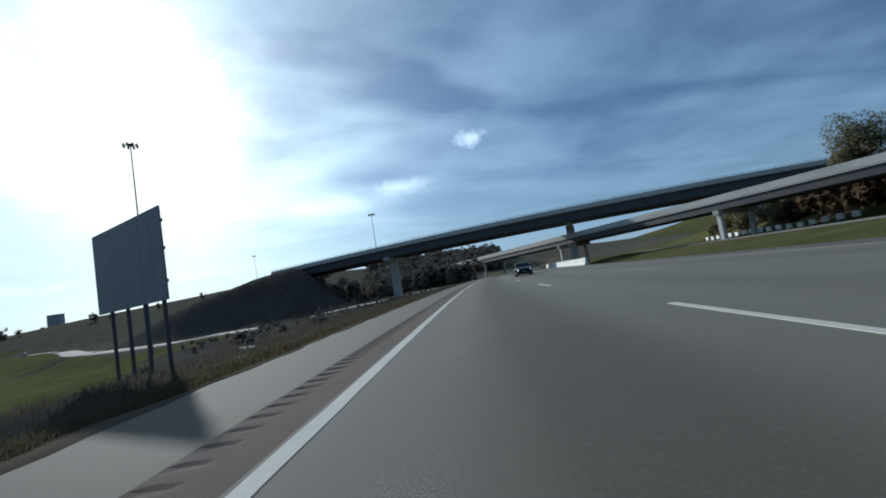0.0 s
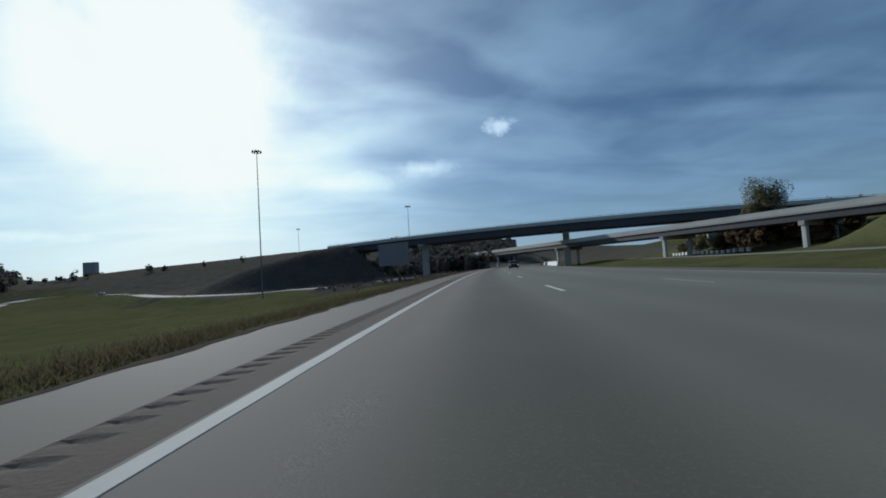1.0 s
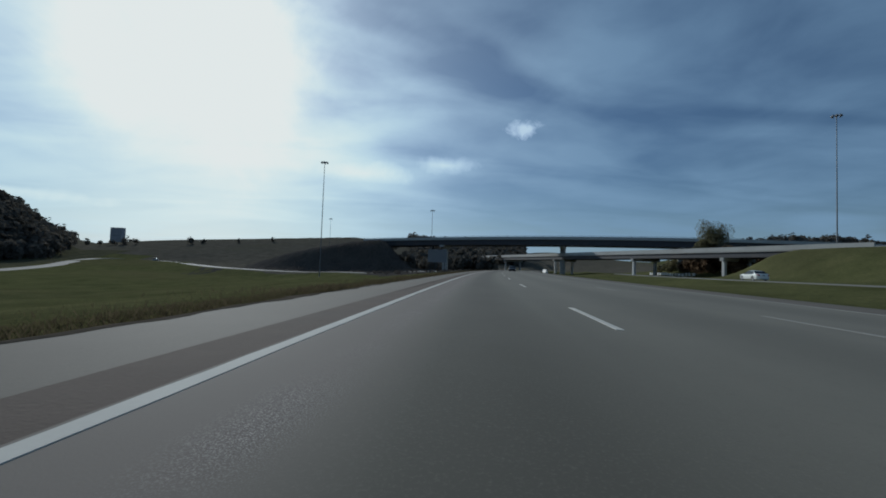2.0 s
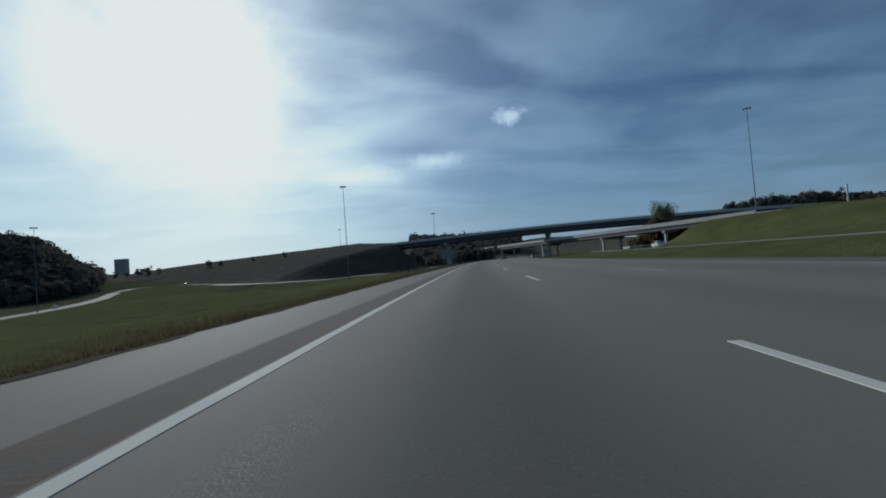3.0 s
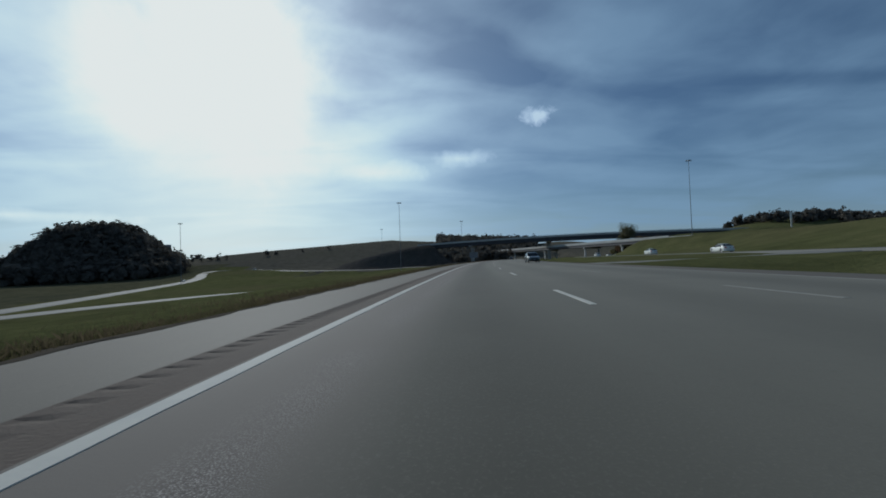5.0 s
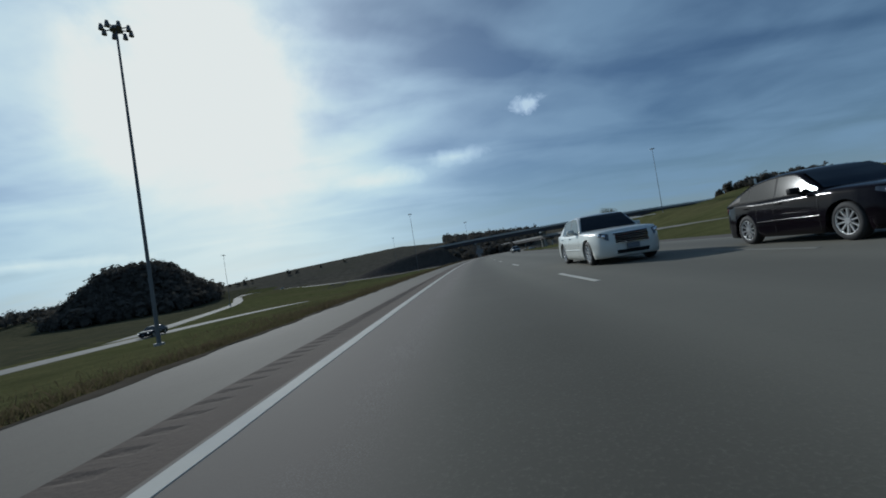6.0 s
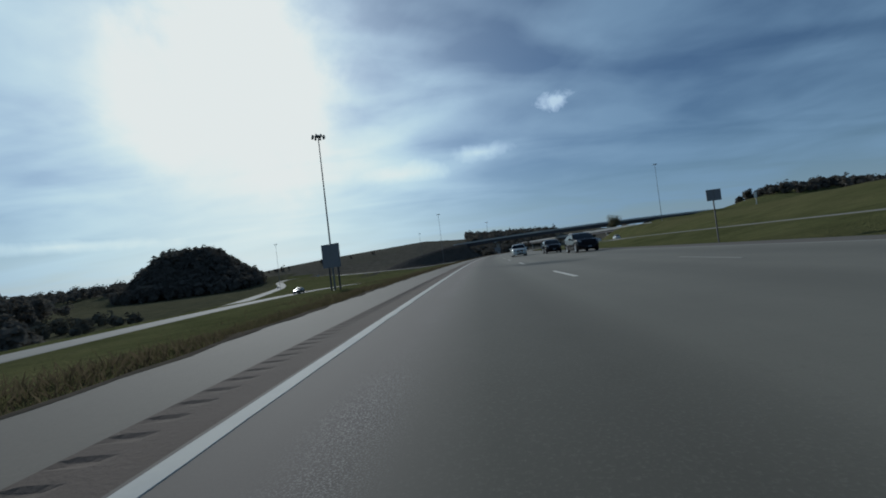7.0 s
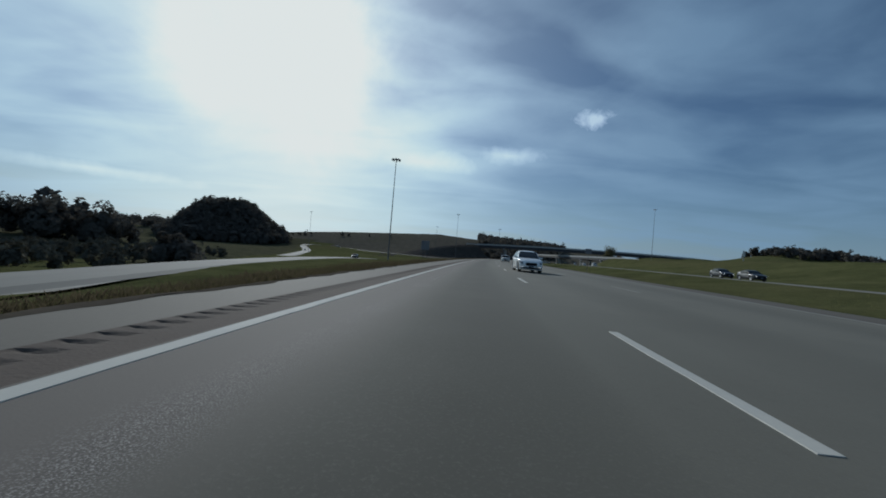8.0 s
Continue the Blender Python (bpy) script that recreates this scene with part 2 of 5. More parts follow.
PARAPET = material("parapet_concrete", (0.50, 0.49, 0.46), 0.8, 0, 0.12, 0.4, 9, 0.25, (0.36, 0.35, 0.32))
GIRDER = material("weathered_girder_steel", (0.060, 0.058, 0.066), 0.6, 0.0, 0.25, 0.4, 7, 0.1, (0.10, 0.075, 0.06))
PIER_WHITE = material("pale_pier_concrete", (0.60, 0.59, 0.56), 0.75, 0, 0.1, 0.7, 10, 0.2, (0.42, 0.40, 0.36))
EARTH = material("bare_slope_earth", (0.112, 0.094, 0.074), 0.98, 0, 0.35, 1.3, 9, 0.6, (0.078, 0.068, 0.048), spec=0.0)
GALV = material("galvanised_steel", (0.16, 0.165, 0.17), 0.6, 0.3, 0.1, 1.0, 30)
SIGN_BACK = material("bare_aluminium_sign_back", (0.195, 0.195, 0.212), 0.6, 0.1, 0.1, 1.2, 20, 0.0, (0.15, 0.15, 0.165))
GRASS = grass_material("mown_grass", [(0.28, (0.068, 0.070, 0.029)), (0.5, (0.108, 0.110, 0.046)), (0.72, (0.146, 0.137, 0.062))], (0.130, 0.114, 0.058), (0.062, 0.066, 0.032))
SCRUB = grass_material("dry_scrub", [(0.28, (0.082, 0.074, 0.058)), (0.5, (0.126, 0.113, 0.089)), (0.72, (0.162, 0.142, 0.112))], (0.118, 0.110, 0.078), (0.048, 0.046, 0.036))
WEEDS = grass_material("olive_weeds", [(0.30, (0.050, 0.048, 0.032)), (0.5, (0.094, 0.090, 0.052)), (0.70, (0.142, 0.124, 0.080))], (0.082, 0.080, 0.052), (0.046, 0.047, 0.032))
BRUSH_SHADE = grass_material("brush_shade_ground", [(0.28, (0.060, 0.053, 0.049)), (0.5, (0.090, 0.080, 0.071)), (0.72, (0.118, 0.104, 0.088))], (0.070, 0.068, 0.050), (0.040, 0.037, 0.034))
BRUSH = leaf_material("bare_brown_brush", (0.120, 0.103, 0.090), (0.165, 0.142, 0.122), 0.0, 0.32)
DRY = leaf_material("dry_grass_stalks", (0.068, 0.056, 0.034), (0.118, 0.095, 0.058), 0.0, 0.5)
WEED = leaf_material("dull_tall_weeds", (0.056, 0.055, 0.044), (0.096, 0.088, 0.070), 0.0, 0.5)
BLADES = leaf_material("grass_blades", (0.068, 0.068, 0.031), (0.116, 0.100, 0.052), 0.0, 0.5)
WOODS = leaf_material("far_wood_leaves", (0.122, 0.112, 0.096), (0.142, 0.131, 0.112), 0.0, 0.30)
SHRUB = leaf_material("dull_shrub_leaves", (0.100, 0.096, 0.076), (0.135, 0.128, 0.098), 0.0)
RUST = leaf_material("rust_brown_leaves", (0.110, 0.078, 0.052), (0.19, 0.135, 0.085), 0.0, 0.4)
LEAVES = leaf_material("autumn_leaves", (0.14, 0.140, 0.075), (0.24, 0.212, 0.125), 0.0, 0.4)
BARK = material("tree_bark", (0.10, 0.08, 0.06), 0.9, 0, 0.25, 2, 20, 0.6)
RUBBER = material("tyre_rubber", (0.018, 0.018, 0.019), 0.75, 0, 0.15, 5, 40)
RIM = material("alloy_rim", (0.66, 0.66, 0.66), 0.3, 0.85, 0.05, 4, 40)
CHROME = material("chrome_trim", (0.75, 0.76, 0.78), 0.12, 1.0, 0.03, 4, 40)
TRIM = material("black_plastic_trim", (0.015, 0.015, 0.016), 0.6, 0, 0.1, 6, 60, spec=0.12)
GLASS = material("tinted_car_glass", (0.012, 0.015, 0.017), 0.04, 0.0, 0.05, 2, 20, spec=0.5)
LAMP_GLASS = material("headlamp_lens", (0.13, 0.14, 0.155), 0.10, 0.5, 0.08, 8, 50)
TAIL = material("red_tail_lamp", (0.42, 0.02, 0.018), 0.12, 0.0, 0.1, 8, 50, coat=0.6)
SIGN_WHITE = material("white_sign_enamel", (0.80, 0.80, 0.78), 0.4, 0, 0.05, 1.0, 12)
PAPER = material("weathered_paper", (0.78, 0.76, 0.72), 0.8, 0, 0.15, 8, 40, spec=0.1)
PLATE = material("number_plate", (0.13, 0.145, 0.17), 0.5, 0, 0.08, 9, 60)
DRL = glow_material("daytime_running_light", (1.0, 0.98, 0.94), 1.4)
BEAM = glow_material("lit_headlamp", (1.0, 0.97, 0.9), 3.0)
BUILDING = material("distant_wall", (0.30, 0.30, 0.32), 0.8, 0, 0.1, 0.1, 2)
PANE = material("distant_window", (0.05, 0.06, 0.075), 0.2, 0, 0.1, 1, 5)


def paint(name, colour, flake=0.35):
    return material(name, colour, 0.32, flake, 0.04, 1.5, 120, coat=0.6, spec=0.35)


PAINT_GREY = paint("grey_green_metallic_paint", (0.062, 0.074, 0.076), 0.5)
PAINT_WHITE = paint("pearl_white_paint", (0.86, 0.87, 0.85), 0.0)
PAINT_IVORY = paint("ivory_white_paint", (0.66, 0.67, 0.62), 0.0)
PAINT_BLACK = material("black_plum_paint", (0.007, 0.005, 0.007), 0.12, 0.0, 0.04, 1.5, 120, spec=0.16)
PAINT_DARK = material("dark_blue_black_paint", (0.016, 0.017, 0.021), 0.3, 0.1, 0.04, 1.5, 120, coat=0.3, spec=0.25)
# ---- helpers for building ----
def mesh_object(name, verts, faces, mat, smooth=False, uvs=None):
    me = bpy.data.meshes.new(name)
    me.from_pydata([tuple(v) for v in verts], [], [tuple(f) for f in faces])
    me.materials.append(mat)
    if smooth:
        me.polygons.foreach_set("use_smooth", [True] * len(me.polygons))
    if uvs is not None:
        layer = me.uv_layers.new(name="UVMap")
        idx = np.empty(len(me.loops), dtype=np.int32)
        me.loops.foreach_get("vertex_index", idx)
        layer.data.foreach_set("uv", np.asarray(uvs, dtype=np.float32)[idx].ravel())
    me.update()
    return new(name, me)


def part(name, bm, mat, parent, label="", smooth=False):
    """One mesh from a bmesh, as a part under a thing or under a part."""
    me = bpy.data.meshes.new(name)
    bmesh.ops.recalc_face_normals(bm, faces=bm.faces)
    bm.to_mesh(me)
    bm.free()
    me.materials.append(mat)
    if smooth:
        me.polygons.foreach_set("use_smooth", [True] * len(me.polygons))
    ob = new(name, me)
    ob.parent = parent
    if label:
        tagged(ob, label)
    return ob


def part_data(name, verts, faces, mat, parent, label="", smooth=False):
    ob = mesh_object(name, verts, faces, mat, smooth)
    ob.parent = parent
    if label:
        tagged(ob, label)
    return ob


def thing(name, label, category, m=None, group="", kind=""):
    ob = new(name)
    ob.empty_display_size = 0.2
    if m is not None:
        ob.matrix_world = m
    return tagged(ob, label, category, group, kind)


def box(bm, lo, hi, bevel=0.0):
    """A box from corner to corner, bevelled."""
    r = bmesh.ops.create_cube(bm, size=1.0)
    vs = r["verts"]
    c = [(a + b) / 2 for a, b in zip(lo, hi)]
    d = [b - a for a, b in zip(lo, hi)]
    for v in vs:
        v.co = Vector((c[0] + v.co.x * d[0], c[1] + v.co.y * d[1], c[2] + v.co.z * d[2]))
    if bevel:
        es = list({e for v in vs for e in v.link_edges})
        bmesh.ops.bevel(bm, geom=es, offset=bevel, segments=2, affect="EDGES", profile=0.6)
    return bm


def tube(bm, a, b, r0, r1, seg=10):
    """A tapered round bar from a to b."""
    a, b = Vector(a), Vector(b)
    turn = (b - a).to_track_quat("Z", "Y").to_matrix().to_4x4()
    bmesh.ops.create_cone(bm, cap_ends=True, segments=seg, radius1=r0, radius2=max(r1, 0.001), depth=(b - a).length,
                          matrix=Matrix.Translation((a + b) / 2) @ turn)
    return bm


# ---- the line of the motorway: s metres along, u metres to the right of its datum ----
K0, K1, S_END = 0.00050057, 1.24915e-06, 560.0
STEP = 1.0
_s = np.arange(-400.0, 1600.0 + STEP, STEP)
_sc = np.clip(_s, -60.0, S_END)
_h = K0 * _sc + 0.5 * K1 * _sc * _sc
_i0 = int(round(400 / STEP))
_x = np.concatenate([[0], np.cumsum((np.sin(_h[1:]) + np.sin(_h[:-1])) / 2 * STEP)])
_y = np.concatenate([[0], np.cumsum((np.cos(_h[1:]) + np.cos(_h[:-1])) / 2 * STEP)])
_x, _y = _x - _x[_i0], _y - _y[_i0]


def line_at(s, u):
    """Plan position, and the heading clockwise from +y."""
    x, y, h = np.interp(s, _s, _x), np.interp(s, _s, _y), np.interp(s, _s, _h)
    return x + u * np.cos(h), y - u * np.sin(h), h


def from_plan(x, y):
    """s and u of plan points, each given as an array."""
    x, y = np.asarray(x, float), np.asarray(y, float)
    s = np.clip(y * 1.0, _s[0], _s[-1])
    for _ in range(12):
        px, py, h = line_at(s, 0)
        s = np.clip(s + (x - px) * np.sin(h) + (y - py) * np.cos(h), _s[0], _s[-1])
    px, py, h = line_at(s, 0)
    return s, (x - px) * np.cos(h) - (y - py) * np.sin(h)


EDGE, LANE = 0.177, 3.477             # edge line; lane width
DASH, CYCLE, DASH0 = 2.90, 11.58, 321.72
ROAD_L, ROAD_R = -2.35, 12.9          # paved width with shoulders
S0, S1 = -60.0, 640.0


def smooth(a, b, t):
    t = np.clip((t - a) / (b - a), 0, 1)
    return t * t * (3 - 2 * t)


def polyline(pts, n):
    """Evenly spread points of a Catmull-Rom line through pts."""
    p = [Vector(q) for q in pts]
    p = [p[0] * 2 - p[1]] + p + [p[-1] * 2 - p[-2]]
    out = []
    for i in range(1, len(p) - 2):
        for k in range(n):
            t = k / n
            a, b, c, d = p[i - 1], p[i], p[i + 1], p[i + 2]
            out.append(0.5 * ((2 * b) + (c - a) * t + (2 * a - 5 * b + 4 * c - d) * t * t + (3 * b - a - 3 * c + d) * t ** 3))
    out.append(p[-2])
    return out


# side roads: points in the plan with their heights, and width
RAMP_LEFT = polyline([(-8, -60, -2.0), (-12, 10, -2.3), (-18.3, 62, -2.4), (-25.5, 102, -2.4), (-31.4, 150, -2.7), (-34.6, 198, -3.4), (-35.4, 245, -4.6), (-36, 280, -6.0), (-39, 330, -8.0)], 12)
LOOP_FAR = polyline([(-31, 70, -4.2), (-46, 105, -6.8), (-59, 140, -7.6), (-79, 215, -7.9), (-100, 290, -7.9), (-123, 365, -7.8), (-147, 440, -7.4), (-172, 502, -6.2), (-192, 545, -4.2), (-195, 571, -2.2), (-175, 583, -1.8), (-145, 573, -2.8), (-122, 552, -3.7), (-85, 500, -3.9), (-50, 460, -3.8), (-22, 437, -3.6), (-4, 421, -2.8), (11, 408, -2.5), (23, 404, -1.6), (35, 413, -1.2), (60, 470, -1.0)], 12)
RAMP_RIGHT = polyline([tuple(float(c) for c in line_at(s, u)[:2]) + (z,) for s, u, z in
                       ((-60, 33, 0.2), (40, 36, 0.35), (120, 38, 0.5), (200, 39, 0.55), (270, 37, 0.4), (330, 36, 0.2), (400, 40, 0.1), (480, 50, 0.0))], 12)

CROSS = [Vector((*[float(c) for c in line_at(208.0, u)[:2]], 0.02 * (u - 16))) for u in (15, 18, 21, 24, 27, 30, 33)]

# the two bridges: deck edges in the plan
UP_TOP, UP_SOFFIT = 12.3, 9.3
LOW_TOP, LOW_SOFFIT = 6.5, 5.0


def upper_edge(x):
    q = (x - 34) / 100
    return 430.0 - 52.0 * q + 11.0 * q * q


def upper_z(x):
    q = (x - 34) / 100
    return 0.2 + 2.2 * q - 1.6 * q * q


LOW_A, LOW_B = Vector((101.5, 322.0)), Vector((64.0, 493.0))    # edge of the lower deck nearest the road

BENTS = (28.0, 57.0, 100.0, 145.0)     # bents of the lower deck, metres from its near end


def grove_reach(x, y):
    """0 in the middle of the wooded hill, 1 at its foot."""
    a = (x - 13) * -0.555 + (y - 212) * 0.832 - 500
    b = (x - 13) * 0.832 + (y - 212) * 0.555 + 66
    return ((np.abs(a) / 132) ** 3 + (np.abs(b) / 74) ** 3) ** (1 / 3)


def ground_height(x, y):
    """The lie of the land round the carriageway."""
    s, u = from_plan(x, y)
    z = np.zeros_like(s)
    # left verge falls to the ramp and the valley
    left = -u
    z -= 0.25 * smooth(2.4, 4.0, left) + 2.0 * smooth(5, 20, left) + 5.2 * smooth(16, 85, left)
    z += 1.7 * smooth(300, 420, s) * smooth(6, 30, left) * (1 - smooth(60, 160, left))
    # left valley floor rises again to grassy hills far behind
    z += np.interp(x, [-700, -345, -255, -50, 0, 60, 115, 160, 215, 260, 330, 450], [11, 20.5, 30.5, 43, 40, 36, 33, 28, 27, 22, 10, 5]) * smooth(480, 850, y - 0.05 * x)
    # wooded hill beyond the bend, and the rise by the camera's end on the left
    z += 37 * (1 - smooth(0.25, 1.0, grove_reach(x, y)))
    d = np.hypot((x + 560) / 240, (y - 700) / 180)
    z += 6 * (1 - smooth(0.0, 1.0, d))
    d = np.hypot((x + 300) / 190, (y - 215) / 130)
    z += 11 * (1 - smooth(0.0, 1.0, d))
    # right verge: shallow ditch, ramp bench, then the bank up to the crossing road
    z -= 0.22 * smooth(12.8, 14.5, u) + 0.55 * smooth(14, 22, u) * (1 - smooth(26, 33, u))
    z += 0.45 * smooth(26, 33, u) * (1 - smooth(260, 420, s))
    bank = smooth(47, 92, u) * (6.6 + 4.5 * smooth(330, 440, s))
    z += bank * (1 - smooth(430, 520, s) * 0.7)
    z -= 3.0 * smooth(110, 190, u)
    # right hill with woods
    d = np.hypot((x - 570) / 260, (y - 790) / 260)
    z += 44 * (1 - smooth(0.0, 1.0, d))
    d = np.hypot((x - 420) / 300, (y - 420) / 160)
    z += 10 * (1 - smooth(0.0, 1.0, d))
    # bank that carries the upper crossing, left of the motorway
    ey = upper_edge(np.minimum(x, 34.0)) + 7
    along = smooth(-115, 20, x) * (1 - smooth(9, 27, x))
    across = 1 - smooth(7, 38, np.abs(y - ey))
    z = np.maximum(z, z + (11.7 - z) * along * across)
    # bank that carries the upper crossing on the right
    ey = upper_edge(np.clip(x, 34, 240)) + 7
    along = smooth(160, 177, x) * (1 - smooth(330, 420, x))
    across = 1 - smooth(7, 26, np.abs(y - ey))
    z = np.maximum(z, z + (12.2 + upper_z(np.clip(x, 34, 200)) * 0.6 - z) * along * across)
    # bank that carries the lower crossing on the right
    ex = 107.0 + (330 - y) * 0.22
    along = smooth(345, 332, y) * (1 - smooth(80, 20, y) * 0.3)
    across = 1 - smooth(6, 26, np.abs(x - ex))
    z = np.maximum(z, z + (6.6 - z) * along * across)
    # cut benches for the side roads
    worked = np.zeros(z.shape)
    for pts, half, cut in ((RAMP_LEFT, 4.2, 0.05), (LOOP_FAR, 4.4, 0.2), (RAMP_RIGHT, 5.5, 0.05), (CROSS, 4.5, 0.05)):
        px, py, pz = (np.array([p[k] for p in pts]) for k in range(3))
        best, bz = np.full(z.shape, 1e9), np.zeros(z.shape)
        for k in range(len(px) - 1):
            ax, ay = px[k + 1] - px[k], py[k + 1] - py[k]
            f = np.clip(((x - px[k]) * ax + (y - py[k]) * ay) / max(ax * ax + ay * ay, 1e-9), 0, 1)
            d = np.hypot(x - px[k] - ax * f, y - py[k] - ay * f)
            m = d < best
            best, bz = np.where(m, d, best), np.where(m, pz[k] + (pz[k + 1] - pz[k]) * f, bz)
        blend = 1 - smooth(half, half + 14, best)
        z = z + (bz - cut - z) * blend
        worked = np.maximum(worked, 1 - smooth(half, half + 4, best))
    # gentle unevenness off the pavement
    off = smooth(3.5, 12, np.where(u < 0, -u - 0.5, u - 11)) * (1 - worked)
    z += off * (0.16 * np.sin(x * 0.21 + 1.3) * np.sin(y * 0.17) + 0.10 * np.sin(x * 0.53) * np.sin(y * 0.47 + 0.6))
    # flat bed under the motorway
    bed = 1 - smooth(0.1, 1.5, np.maximum(shoulder_edge(s) - u, u - ROAD_R))
    far_bed = bed * (1 - smooth(600, 640, s))
    return z * (1 - far_bed) + far_bed * -0.12


def ground_at(x, y):
    return float(ground_height(np.array([x]), np.array([y]))[0])


def axis(lo, hi, fine, parts):
    a = np.arange(lo, hi + 0.01, fine)
    out = np.cumsum(np.full(parts, fine) * 1.16 ** np.arange(1, parts + 1))
    return np.concatenate([lo - out[::-1], a, hi + out])


def build_ground():
    xs, ys = axis(-95, 175, 1.5, 34), axis(20, 470, 2.5, 32)
    gx, gy = np.meshgrid(xs, ys)
    z = ground_height(gx.ravel(), gy.ravel())
    far = smooth(1500, 3500, np.hypot(gx.ravel(), gy.ravel() - 200))
    z = z * (1 - far) + far * 6.0
    n, m = len(xs), len(ys)
    k = np.arange((m - 1) * (n - 1))
    a = (k // (n - 1)) * n + k % (n - 1)
    faces = np.stack([a, a + 1, a + n + 1, a + n], 1)
    ob = mesh_object("ground", np.stack([gx.ravel(), gy.ravel(), z], 1).tolist(), faces.tolist(), GRASS, True)
    ob.data.materials.append(SCRUB)
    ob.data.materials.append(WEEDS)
    ob.data.materials.append(BRUSH_SHADE)
    # dry scrub on the hills and the bridge bank past the loop road
    fx, fy = gx.ravel()[a] + 1, gy.ravel()[a] + 1
    wild = (fx < 50) & (fy > np.interp(fx, [-400, -220, -185, -140, -85, -32, 8, 50], [640, 602, 582, 567, 492, 432, 404, 404]))
    rag = np.random.default_rng(8).uniform(-1, 1, len(fx))
    wild |= (fx >= 50) & (fx < 240 + 8 * rag) & (fy > 505 + 10 * rag)
    loop_y = np.interp(fx, [-50, -22, -4, 11, 23, 35], [460, 437, 421, 408, 404, 413])
    # verge and bank: brush ground with the bridge's shade put into its colour
    brush_shade = (fx > 8) & (fx < 45) & (fy > 360 - 2.6 * (fx - 12) + 3 * rag) & (fy < 440) & (from_plan(fx, fy)[1] < -1.9)
    brush_shade |= (fx > -75 + 18 * rag) & (fx < 34) & (fy > loop_y + 3) & (fy < upper_edge(fx) + 12)
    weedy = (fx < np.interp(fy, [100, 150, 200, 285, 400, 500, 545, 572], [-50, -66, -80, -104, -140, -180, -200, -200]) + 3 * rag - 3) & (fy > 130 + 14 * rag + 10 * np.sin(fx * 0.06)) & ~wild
    ob.data.polygons.foreach_set("material_index", np.where(brush_shade, 3, wild * 1 + weedy * 2).astype(np.int32))
    return tagged(ob, "rough mown grass verges, banks and rolling hills", "ground", kind="structure")


def shoulder_edge(s):
    """Outer edge of the left shoulder, which the grass eats into."""
    return np.interp(s, [-60, 57, 78, 115, 190, 220, 290, 330, 640], [-1.5, -1.5, -1.75, -2.15, -2.25, -2.4, -1.8, -2.1, -2.3])


def strip(name, s0, s1, rows, mat, step=2.0, label="", category="", kind="structure", parent=None):
    """A ribbon along the motorway; rows: (u, z) across it, from left to right."""
    ss = np.linspace(s0, s1, max(2, int(round((s1 - s0) / step)) + 1))
    verts, uvs, faces = [], [], []
    for s in ss:
        for u, z in rows:
            if u < -1.4:
                u += shoulder_edge(s) - ROAD_L
            x, y, _ = line_at(s, u)
            verts.append((x, y, z))
            uvs.append((u, s))
    n = len(rows)
    for i in range(len(ss) - 1):
        for j in range(n - 1):
            a = i * n + j
            faces.append((a, a + 1, a + n + 1, a + n))
    ob = mesh_object(name, verts, faces, mat, False, uvs)
    if parent is not None:
        ob.parent = parent
    return tagged(ob, label, category, kind=kind) if label else ob


def build_motorway():
    strip("road", S0, S1, [(EDGE - 0.07, -0.1), (EDGE - 0.07, 0.0), (1.9, 0.012), (EDGE + LANE, 0.018), (7.1, 0.018), (10.6, 0.006), (10.7, 0.0), (10.7, -0.1)], ASPHALT, 2.0,
          "grey worn asphalt motorway with three lanes", "road")
    strip("shoulder_left", S0, S1, [(ROAD_L - 0.25, -0.3), (ROAD_L, -0.03), (-0.47, -0.004), (-0.47, -0.1)], SHOULDER, 2.0,
          "pale concrete hard shoulder beside the edge line", "shoulder")
    strip("shoulder_right", S0, S1, [(10.7, -0.1), (10.7, -0.004), (ROAD_R, -0.04), (ROAD_R + 0.3, -0.3)], SHOULDER, 2.0,
          "pale concrete inner shoulder beside the grass", "shoulder")
    # rumble strip: ground dips, one every 0.26 m
    us = np.linspace(-0.47, EDGE - 0.07, 9)
    ss = np.concatenate([np.arange(30, 350, 0.0433), np.arange(350, S1, 2.0)])
    ss = np.concatenate([np.arange(S0, 30, 2.0), ss])
    uu, sv = np.meshgrid(us, ss)
    t = (uu + 0.47) / (EDGE - 0.07 + 0.47)
    bow = 0.16 * (t - 0.42) ** 2
    wave = np.clip(np.cos((sv + bow) / 0.26 * 2 * np.pi) - 0.2, 0, 1)
    whole = np.maximum(1 - smooth(206, 217, sv), smooth(262, 282, sv)) * (0.75 + 0.25 * np.sin(sv * 0.37))
    depth = 0.026 * wave * smooth(0.02, 0.12, t) * (1 - smooth(0.34, 0.52, t)) * whole
    x, y, _ = line_at(sv.ravel(), uu.ravel())
    n, m = len(us), len(ss)
    k = np.arange((m - 1) * (n - 1))
    a = (k // (n - 1)) * n + k % (n - 1)
    ob = mesh_object("rumble_strip", np.stack([x, y, -depth.ravel() - 0.002], 1).tolist(), np.stack([a, a + 1, a + n + 1, a + n], 1).tolist(), RUMBLE)
    tagged(ob, "brown worn rumble strip of milled dips beside the line", "rumble strip", kind="structure")


